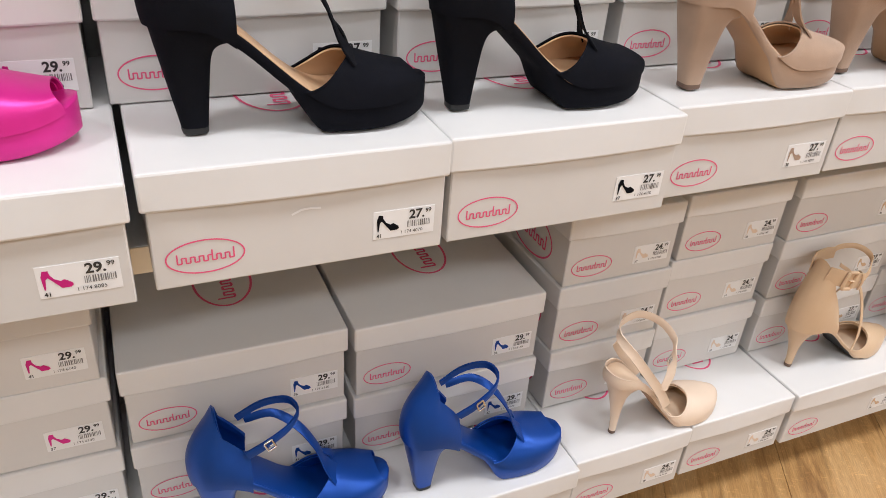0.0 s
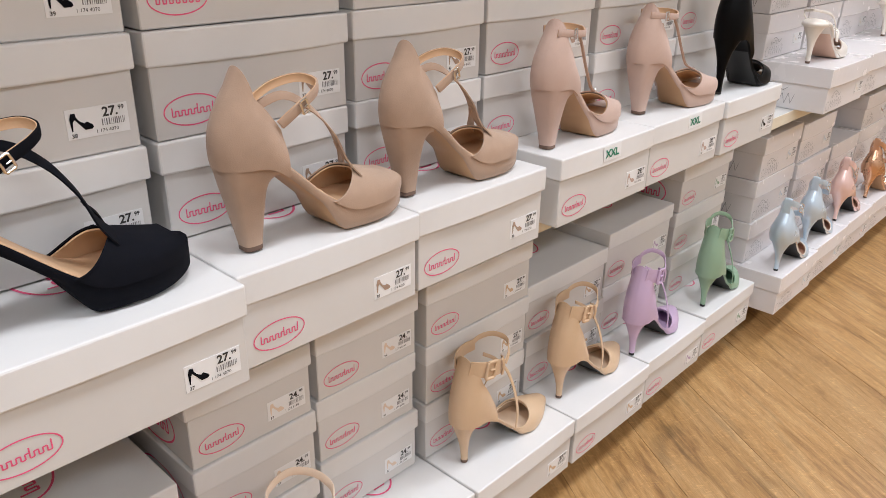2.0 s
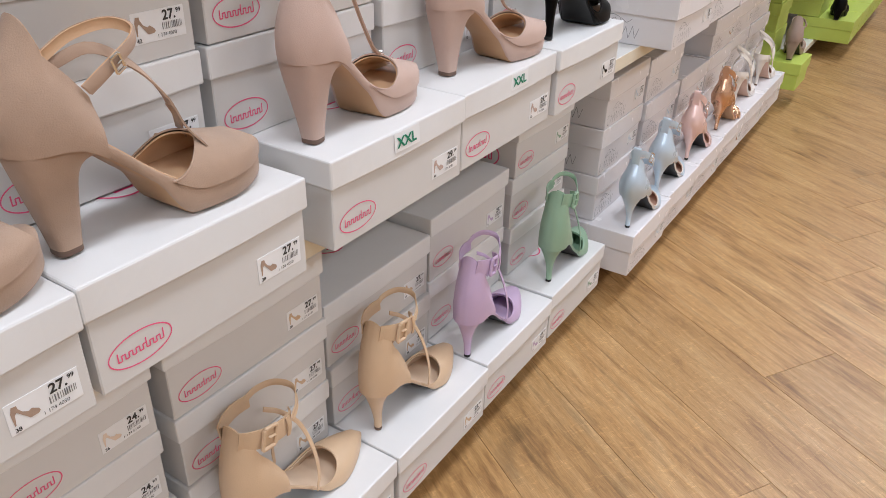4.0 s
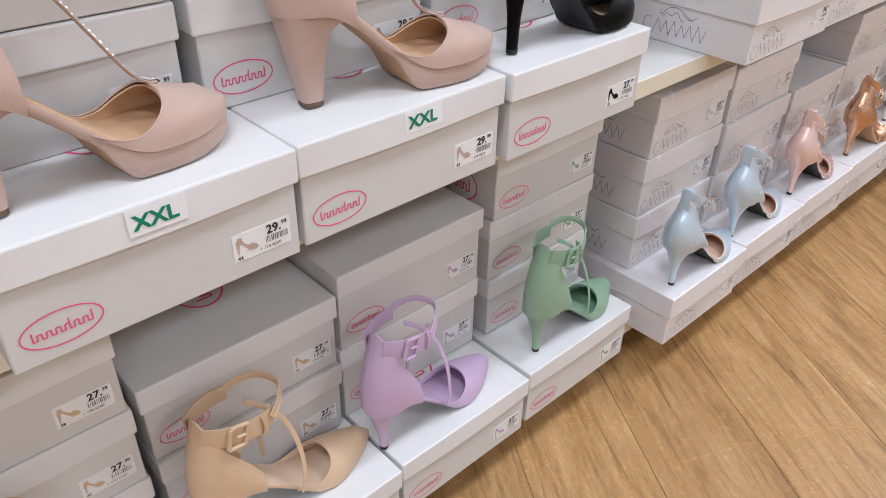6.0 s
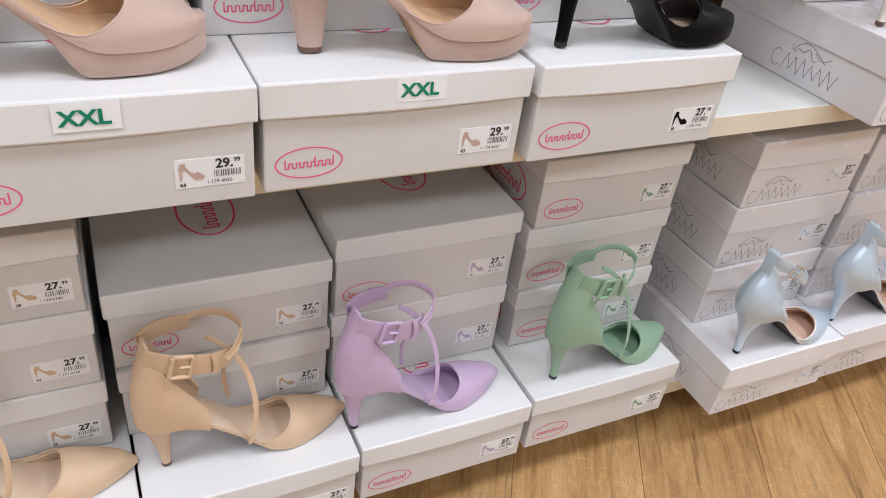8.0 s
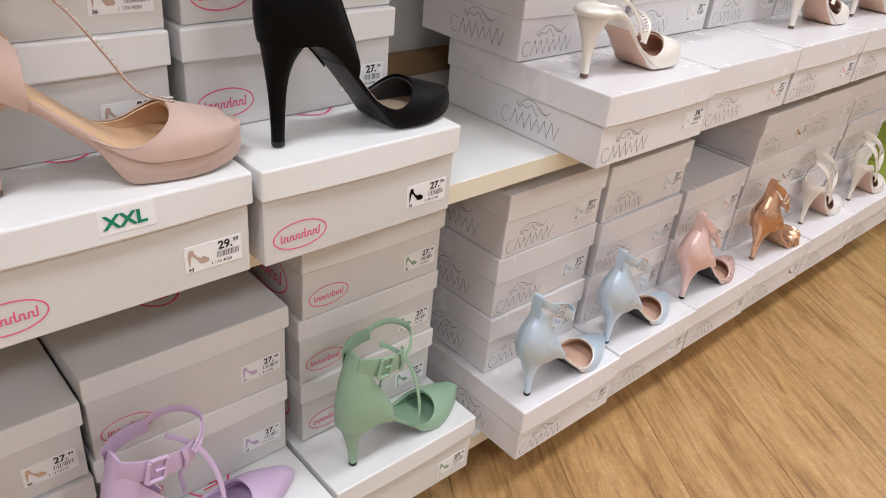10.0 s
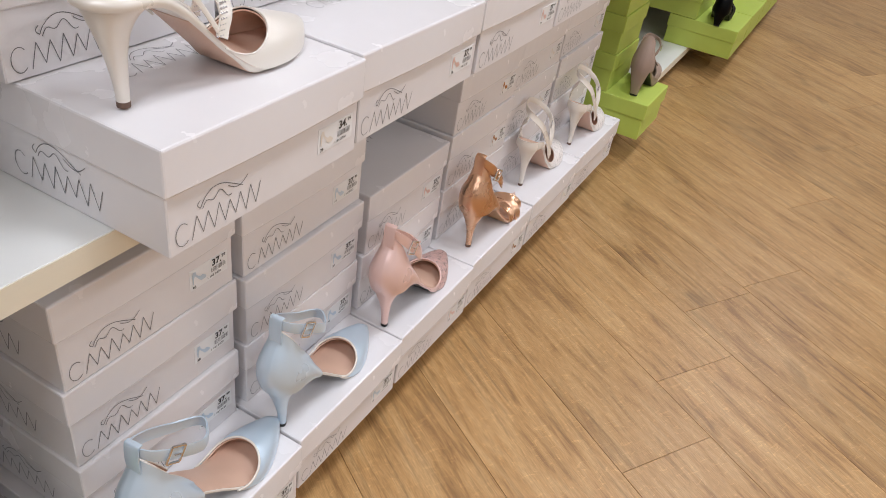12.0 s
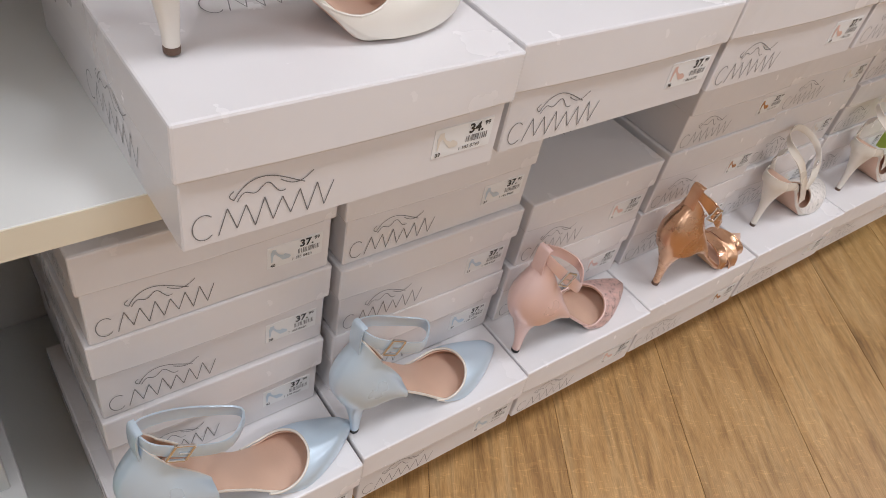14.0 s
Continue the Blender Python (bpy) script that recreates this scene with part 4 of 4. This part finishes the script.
# ---- boxes: upper shelf, front row (x0, x1, y, style, price, size, number, picture) ----
G_FRONT = "front boxes on the upper shelf"
G_BACK = "stacked boxes on the upper shelf"
G_LOW = "front boxes on the bottom shelf"
G_STACK = "stacked boxes on the bottom shelf"
OVAL = "white cardboard shoe box with pink oval logo"
LINE = "glossy white shoe box with grey line logo"
UPPER = [
    (0.0176, 0.2684, 0.528, "29.99", "40", "1 174 8085", PINK_SATIN, ""),
    (0.2728, 0.5254, 0.5236, "29.99", "40", "1 174 8085", PINK_SATIN, ""),
    (0.528, 0.7814, 0.501, "29.99", "41", "1 174 8085", PINK_SATIN, ""),
    (0.7885, 1.0375, 0.512, "27.99", "41", "1 174 4070", BLACK_SUEDE, ""),
    (1.0375, 1.2850, 0.515, "27.99", "37", "1 174 4070", BLACK_SUEDE, ""),
    (1.2860, 1.5225, 0.532, "27.99", "38", "1 174 4050", NUDE_SUEDE, ""),
    (1.5240, 1.7650, 0.536, "27.99", "38", "1 174 4050", NUDE_SUEDE, ""),
    (1.8025, 2.0545, 0.538, "29.99", "44", "1 174 4030", BLUSH_SUEDE, "XXL"),
    (2.0565, 2.3125, 0.542, "29.99", "43", "1 174 4030", BLUSH_SUEDE, "XXL"),
    (2.3190, 2.5640, 0.538, "27.99", "38", "1 170 7140", BLACK_LEATHER, ""),
]
for x0, x1, y, price, size, number, picture, tag in UPPER:
    bx = shoe_box(x0, x1, y, 0.5755, price=price, size=size, number=number, picture=picture, group=G_FRONT,
                  label=OVAL + (", tagged XXL" if tag else ", at the shelf front"))
    if tag:
        sticker = part("size_sticker", block(0, 0.047, -0.0004, 0, 0, 0.022), STICKER, bx, "white size sticker")
        sticker.matrix_basis = pose((x1 - x0) * (0.41 if size == "44" else 0.462), -0.0021, 0.0788, -3.9)
        words = part("size_print", text_mesh(tag, 0.0165, GREEN_INK, 0.0005), None, sticker, "green letters")
        words.matrix_basis = Matrix.Translation((0.0042, -0.0012, 0.0050)) @ FRONT @ Matrix.Diagonal((1.12, 1, 1, 1))
crease = part("scuff", stroke_mesh("scuff", [[(0, 0), (0.008, 0.0035), (0.016, 0.004), (0.024, 0.003)]], 0.0018, STICKER), None, None, "scuffed crease in the card")
crease.parent = [o for o in scene.collection.objects if o.name.startswith("shoe_box") and o.parent is None][3]
crease.matrix_basis = Matrix.Translation((0.112, 0.0028, 0.052)) @ FRONT
UPPER_LINE = [
    (2.8060, 3.0690, 0.5195, "34.99", "39", "1 185 8740", IVORY_SATIN),
    (3.0735, 3.3430, 0.5255, "37.99", "38", "1 186 6370", ROSE_SATIN),
    (3.3465, 3.6200, 0.525, "37.99", "39", "1 186 6370", ROSE_SATIN),
    (3.6240, 3.8950, 0.5255, "37.99", "38", "1 186 6370", ROSE_SATIN),
    (3.8990, 4.1200, 0.525, "37.99", "38", "", IVORY_SATIN),
    (4.1240, 4.3400, 0.5265, "37.99", "37", "", IVORY_SATIN),
]
for i, (x0, x1, y, price, size, number, picture) in enumerate(UPPER_LINE):
    shoe_box(x0, x1, y, 0.5755, h=0.1038, style="line", d=0.31, price=price, size=size, number=number, picture=picture, group=G_FRONT, side_logo=i == 0,
             label=LINE + ", at the shelf front")

# ---- top shelf, an unseen row of boxes added above the eye to shade the stacks ----
for i in range(16):
    shoe_box(0.02 + 0.262 * i, 0.278 + 0.262 * i, 0.53, 1.0695, style="oval" if i < 10 else "line", label="unseen white cardboard shoe box added on the top shelf for shade", group="boxes on the top shelf")

# ---- upper shelf, boxes stacked behind on the front row: column edges, then layers upwards ----
UPPER_EDGES = [-0.0, 0.2552, 0.5148, 0.7744, 1.0314, 1.2778, 1.5242, 1.76, 2.0258, 2.2986, 2.5564]
UPPER_STYLES = ["29.99", "29.99", "29.99", "27.99", "27.99", "27.99", "27.99", "29.99", "29.99", "27.99"]
UPPER_PICTURES = [PINK_SATIN, PINK_SATIN, PINK_SATIN, BLACK_SUEDE, BLACK_SUEDE, NUDE_SUEDE, NUDE_SUEDE, BLUSH_SUEDE, BLUSH_SUEDE, BLACK_LEATHER]
SIZES = ["38", "40", "39", "37", "41", "36", "42"]
rnd = random.Random(5)
for i, (x0, x1) in enumerate(zip(UPPER_EDGES, UPPER_EDGES[1:])):
    for k in range(3):
        shoe_box(x0 + 0.002 + rnd.uniform(0, 0.004), x1 - 0.003 - rnd.uniform(0, 0.004), 0.6470 + rnd.uniform(-0.003, 0.004), 0.5755 + 0.1036 * (k + 1), price=UPPER_STYLES[i], d=0.24,
                 size=SIZES[(i * 3 + k * 2) % 7], number="1 174 4070", picture=UPPER_PICTURES[i], group=G_BACK, turn=rnd.uniform(-0.4, 0.4), label=OVAL + ", stacked", top_logo=False)
for i, (x0, x1) in enumerate(zip([2.7949, 3.0404, 3.2824, 3.5288, 3.7708, 4.0128], [3.036, 3.278, 3.5244, 3.7664, 4.0084, 4.2592])):
    for k in range(3):
        shoe_box(x0 + rnd.uniform(0, 0.003), x1 - rnd.uniform(0, 0.003), 0.6760 + rnd.uniform(-0.003, 0.003), 0.5755 + 0.104 * (k + 1), h=0.1036, style="line", d=0.215, price="34.99" if i == 0 else "37.99",
                 size=SIZES[(i + k) % 7], picture=IVORY_SATIN, group=G_BACK, side_logo=i == 0, label=LINE + ", stacked", top_logo=False)
LOWER = [
    (0.2464, 0.4928, 0.535, "29.99", "39", PINK_SATIN),
    (0.4972, 0.748, 0.535, "29.99", "37", PINK_SATIN),
    (0.7524, 1.0064, 0.535, "29.99", "38", BLUE_SATIN),
    (1.0126, 1.2680, 0.535, "29.99", "39", BLUE_SATIN),
    (1.2700, 1.4610, 0.545, "24.99", "38", CREAM_LEATHER),
    (1.4640, 1.6580, 0.549, "24.99", "40", CREAM_LEATHER),
    (1.6610, 1.9170, 0.547, "27.99", "38", BEIGE_LEATHER),
    (1.9210, 2.1700, 0.546, "27.99", "37", BEIGE_LEATHER),
    (2.1740, 2.4180, 0.551, "27.99", "37", LILAC_LEATHER),
    (2.4250, 2.6780, 0.555, "27.99", "39", GREEN_LEATHER),
]
LOW = 0.0812
for x0, x1, y, price, size, picture in LOWER:
    shoe_box(x0, x1, y, LOW, h=0.1025, price=price, size=size, number="1 174 6140", picture=picture, group=G_LOW, label=OVAL + ", on the lowest shelf")
LOWER_LINE = [(2.7410, 2.9850, 0.516), (2.9890, 3.2320, 0.522), (3.2350, 3.4700, 0.524), (3.4730, 3.7300, 0.527), (3.7340, 3.9950, 0.528), (3.9990, 4.2780, 0.53)]
for i, (x0, x1, y) in enumerate(LOWER_LINE):
    shoe_box(x0, x1, y, LOW, h=0.1034, style="line", d=0.31, price="37.99", size=SIZES[i], number="1 185 8420", picture=(ICE_SATIN, ICE_SATIN, ROSE_SATIN, COPPER, IVORY_SATIN, IVORY_SATIN)[i],
             group=G_LOW, side_logo=i == 0, label=LINE + ", on the lowest shelf")

# ---- bottom shelf, boxes stacked on the front row: x0, x1, y, box height, count ----
STACKS = [
    (0.2376, 0.4796, 0.6512, 0.1034, 3, "29.99", PINK_SATIN, "oval"),
    (0.4840, 0.7348, 0.6512, 0.1034, 3, "29.99", PINK_SATIN, "oval"),
    (0.7410, 0.9902, 0.6512, 0.1052, 2, "29.99", BLUE_SATIN, "oval"),
    (0.9966, 1.2513, 0.6494, 0.1025, 2, "29.99", BLUE_SATIN, "oval"),
    (1.2699, 1.4476, 0.6486, 0.1034, 3, "24.99", CREAM_LEATHER, "oval"),
    (1.4546, 1.6440, 0.6574, 0.1034, 3, "24.99", CREAM_LEATHER, "oval"),
    (1.6529, 1.9041, 0.6494, 0.1043, 3, "27.99", BEIGE_LEATHER, "oval"),
    (1.9113, 2.1662, 0.6591, 0.1074, 2, "27.99", BEIGE_LEATHER, "oval"),
    (2.1640, 2.4220, 0.6644, 0.1195, 2, "27.99", LILAC_LEATHER, "oval"),
    (2.4320, 2.6720, 0.6600, 0.1050, 3, "27.99", GREEN_LEATHER, "oval"),
    (2.7520, 2.9860, 0.6148, 0.1085, 3, "37.99", ICE_SATIN, "line"),
    (2.9920, 3.2370, 0.6130, 0.1052, 3, "37.99", ICE_SATIN, "line"),
    (3.2430, 3.4800, 0.6122, 0.1052, 2, "37.99", ROSE_SATIN, "line"),
    (3.4900, 3.7340, 0.6122, 0.1052, 3, "37.99", COPPER, "line"),
    (3.7380, 3.9750, 0.6192, 0.1047, 3, "37.99", IVORY_SATIN, "line"),
    (3.9850, 4.2500, 0.6192, 0.1047, 3, "37.99", IVORY_SATIN, "line"),
]
for i, (x0, x1, y, h, count, price, picture, style) in enumerate(STACKS):
    for k in range(count):
        shoe_box(x0 + rnd.uniform(0, 0.004), x1 - rnd.uniform(0, 0.003), y + rnd.uniform(-0.003, 0.004), LOW + 0.1038 + 0.0004 + h * k, h=h - 0.0003, style=style, d=0.27, price=price,
                 size=SIZES[(i * 2 + k) % 7], number="1 174 6140" if style == "oval" else "1 185 8420", picture=picture, group=G_STACK, turn=rnd.uniform(-0.3, 0.3),
                 side_logo=style == "oval" and i in (4, 9) or i == 10, label=(OVAL if style == "oval" else LINE) + ", stacked", top_logo=k == count - 1)

# ---- lime boxes further along ----
LIME_LABEL = "lime green cardboard shoe box"
for k in range(5):
    shoe_box(4.412, 4.612, (0.500 if k == 0 else 0.616), 0.0815 + 0.1036 * k, style="lime", d=0.24, label=LIME_LABEL + ", stacked", group="lime boxes")
for i in range(5):
    x = 5.320 + 0.262 * i
    for k in range(5):
        shoe_box(x, x + 0.258, (0.447 if k == 0 else 0.5984), 0.0815 + 0.1036 * k, style="lime", d=0.25, label=LIME_LABEL + ", stacked", group="lime boxes")
for i in range(9):
    x = 4.356 + 0.262 * i
    for k in range(3):
        shoe_box(x, x + 0.258, (0.528 if k == 0 else 0.6336), 0.5755 + 0.1036 * k, style="lime", d=0.24, label=LIME_LABEL + ", on the upper shelf", group="lime boxes")

# ---- shoes on the upper shelf ----
TOP = 0.6794 + 0.0008
black = platform_sandal(BLACK_SUEDE, TAN_LINING, BLACK_SUEDE, SOLE_BLACK, "black suede platform sandal with ankle strap on a box")
put_shoe(black, (0.840, 0.580, TOP), 1)
copy_thing(black, pose(1.0700, 0.580, TOP, 0, 0, 1))
nude = platform_sandal(NUDE_SUEDE, TAN_LINING, SOLE_TAN, TIP_BROWN, "nude suede platform sandal with ankle strap on a box")
put_shoe(nude, (1.332, 0.578, TOP), 1)
copy_thing(nude, pose(1.553, 0.587, TOP, 0, 0, 1))
blush = platform_sandal(BLUSH_SUEDE, TAN_LINING, SOLE_TAN, TIP_BROWN, "blush suede peep-toe platform shoe with rhinestone strap", keyhole=False, stones=True)
put_shoe(blush, (1.834, 0.588, TOP), 7)
blush = platform_sandal(BLUSH_SUEDE, TAN_LINING, SOLE_TAN, TIP_BROWN, "blush suede peep-toe platform shoe with rhinestone strap", keyhole=False, stones=True, L=0.236)
put_shoe(blush, (2.116, 0.606, TOP), -6)
magenta = platform_sandal(PINK_SATIN, PINK_SATIN, PINK_SATIN, SOLE_BLACK, "magenta satin platform sandal on a box")
put_shoe(magenta, (0.5632, 0.5878, TOP), 0)
magenta = copy_thing(magenta, pose(0.3124, 0.5878, TOP, 0, 0, 0))
stiletto = pump(BLACK_LEATHER, CREAM_LINING, SOLE_BLACK, SOLE_BLACK, "black leather stiletto pump with open waist on a box", H=0.106, collar=0.100, side=0.030, cut=3.4)
put_shoe(stiletto, (2.363, 0.582, TOP), 3)
ivory = pump(IVORY_SATIN, PEACH_LINING, PEACH_LINING, TIP_BROWN, "ivory satin bridal pump with rhinestone strap on a box", H=0.09, name="bridal_pump", collar=0.010, side=0.004, group="bridal pumps")
line = [(0.080, -0.030, 0.044), (0.092, -0.024, 0.064), (0.104, 0.0, 0.074), (0.113, 0.022, 0.062), (0.117, 0.032, 0.034)]
band = part("rhinestone_strap", ribbon(line, 0.012, (1, 0, 0.4), 0.0016, "rhinestone_strap", IVORY_SATIN), None, ivory)
stones = [p + np.array((dx, 0, 0.0018)) for p in curve_points(line, 22) for dx in (-0.0042, -0.0014, 0.0014, 0.0042)]
part("rhinestones", stones_mesh(stones, 0.0015, "rhinestones"), None, band, "rows of clear rhinestones")
part("back_strap", ribbon([(-0.026, 0, 0.120), (0.0, -0.028, 0.112), (0.045, -0.030, 0.090), (0.081, -0.030, 0.046)], 0.006, (0, 0.2, 1), 0.0015, "back_strap", IVORY_SATIN), None, ivory)
part("back_strap", ribbon([(-0.026, 0, 0.120), (0.0, 0.028, 0.112), (0.055, 0.030, 0.080), (0.112, 0.030, 0.042)], 0.006, (0, 0.2, 1), 0.0015, "back_strap", IVORY_SATIN), None, ivory)
put_shoe(ivory, (2.835, 0.589, TOP), 2)
for x in (3.46, 3.72, 3.97, 4.20):
    copy_thing(ivory, pose(x, 0.6072, TOP, 0, 0, 2))

# ---- shoes on the bottom row ----
BED = 0.0812 + 0.1025 + 0.0008
blue = platform_sandal(BLUE_SATIN, BLUE_SATIN, BLUE_SATIN, SOLE_BLACK, "royal blue satin platform sandal with buckled strap on a box", H=0.098)
put_shoe(blue, (0.828, 0.604, BED), -2)
copy_thing(blue, pose(1.0645, 0.582, BED, 0, 0, 2))
cream = sling_sandal(CREAM_LEATHER, CREAM_LINING, SOLE_TAN, TIP_BROWN, "cream leather slingback shoe with looped ankle strap", H=0.105, name="slingback_shoe", L=0.212)
put_shoe(cream, (1.346, 0.580, BED), 3)
beige = cuff_pump(BEIGE_LEATHER, CREAM_LINING, SOLE_BLACK, TIP_BROWN, "beige leather pointed pump with wide buckled ankle cuff")
put_shoe(beige, (1.700, 0.611, BED), 2)
copy_thing(beige, pose(1.952, 0.608, BED, 0, 0, 4))
lilac = cuff_pump(LILAC_LEATHER, LILAC_LEATHER, SOLE_BLACK, SOLE_BLACK, "lilac leather pointed pump with wide buckled ankle cuff")
put_shoe(lilac, (2.176, 0.592, BED), 7)
sage = cuff_pump(GREEN_LEATHER, GREEN_LEATHER, SOLE_BLACK, SOLE_BLACK, "sage green leather pointed pump with wide buckled ankle cuff")
put_shoe(sage, (2.472, 0.588, BED), 8)
ice = strap_pump(ICE_SATIN, PEACH_LINING, SOLE_BLACK, SOLE_BLACK, "pale blue satin pointed pump with ankle strap", edge=IVORY_SATIN)
put_shoe(ice, (2.779, 0.546, BED), 5)
copy_thing(ice, pose(2.998, 0.559, BED, 0, 0, 5))
powder = strap_pump(ROSE_SATIN, PEACH_LINING, SOLE_BLACK, SOLE_BLACK, "powder pink satin pointed pump with glittered toe", toe_mat=PINK_GLITTER, slouch=0.022, edge=ROSE_SATIN)
put_shoe(powder, (3.244, 0.563, BED), 5)
copper = strap_pump(COPPER, PEACH_LINING, SOLE_TAN, TIP_BROWN, "rose gold metallic heeled sandal with ankle strap", slouch=0.02, open_toe=True)
put_shoe(copper, (3.520, 0.564, BED), 3)
white = sling_sandal(IVORY_SATIN, PEACH_LINING, PEACH_LINING, TIP_BROWN, "ivory satin slingback sandal with glittered straps", toe_mat=GLITTER, H=0.102, L=0.240)
put_shoe(white, (3.790, 0.585, BED), 3)
copy_thing(white, pose(4.045, 0.578, BED, 0, 0, 3))
taupe = platform_sandal(TAUPE, TAUPE, SOLE_BLACK, SOLE_BLACK, "taupe suede block-heeled sandal on a lime box", H=0.085)
put_shoe(taupe, (4.460, 0.5556, 0.0815 + 0.1036), 5)
dark = platform_sandal(BLACK_LEATHER, DARK_LINING, SOLE_BLACK, SOLE_BLACK, "black strappy sandal on a lime box", H=0.06)
put_shoe(dark, (5.324, 0.528, 0.0815 + 0.1036), 5)

# ---- floor planks ----
PLANK_W, PLANK_L, PLANK_A = 0.2025, 1.25, radians(58.5)


def plank_mesh():
    me = bpy.data.meshes.new("plank")
    bm = block(0.0004, PLANK_L - 0.0004, 0.0004, PLANK_W - 0.0004, -0.004, 0, 0.0004, 1)
    bm.to_mesh(me), bm.free()
    me.materials.append(WOOD)
    return me


PLANK = plank_mesh()
ca, sa = math.cos(PLANK_A), math.sin(PLANK_A)
JOINTS = {0: 0.648, -1: 0.790, -2: 0.930}
ROOM = ((-2.999, 0, (-1, 0, 0)), (9.999, 0, (1, 0, 0)), (0, -3.599, (0, -1, 0)), (0, 1.119, (0, 1, 0)))
for j in range(-40, 45):
    shift = JOINTS.get(j, (j * 0.413 % 1.0) * PLANK_L)
    for i in range(-9, 10):
        a, c = i * PLANK_L + shift, j * PLANK_W
        m = Matrix.Translation((ca * a - sa * c + 2.5493, sa * a + ca * c - 1.5623, 0)) @ Matrix.Rotation(PLANK_A, 4, "Z")
        corners = [m @ Vector((u * PLANK_L, v * PLANK_W, 0)) for u in (0, 1) for v in (0, 1)]
        if max(p.x for p in corners) < -2.9 or min(p.x for p in corners) > 9.9 or max(p.y for p in corners) < -3.5 or min(p.y for p in corners) > 1.05:
            continue
        me = PLANK
        if any((p - Vector((wx, wy, 0))).dot(Vector(out)) > 0 for p in corners for wx, wy, out in ROOM):
            bm = bmesh.new()
            bm.from_mesh(PLANK)
            back = m.inverted()
            for wx, wy, out in ROOM:
                bmesh.ops.bisect_plane(bm, geom=bm.verts[:] + bm.edges[:] + bm.faces[:], plane_co=back @ Vector((wx, wy, 0)), plane_no=back.to_3x3() @ Vector(out), clear_outer=True)
            if not bm.faces:
                bm.free()
                continue
            me = bpy.data.meshes.new("plank")
            bm.to_mesh(me), bm.free()
            me.materials.append(WOOD)
        ob = new("plank", me)
        ob.parent = floor
        ob.matrix_basis = m
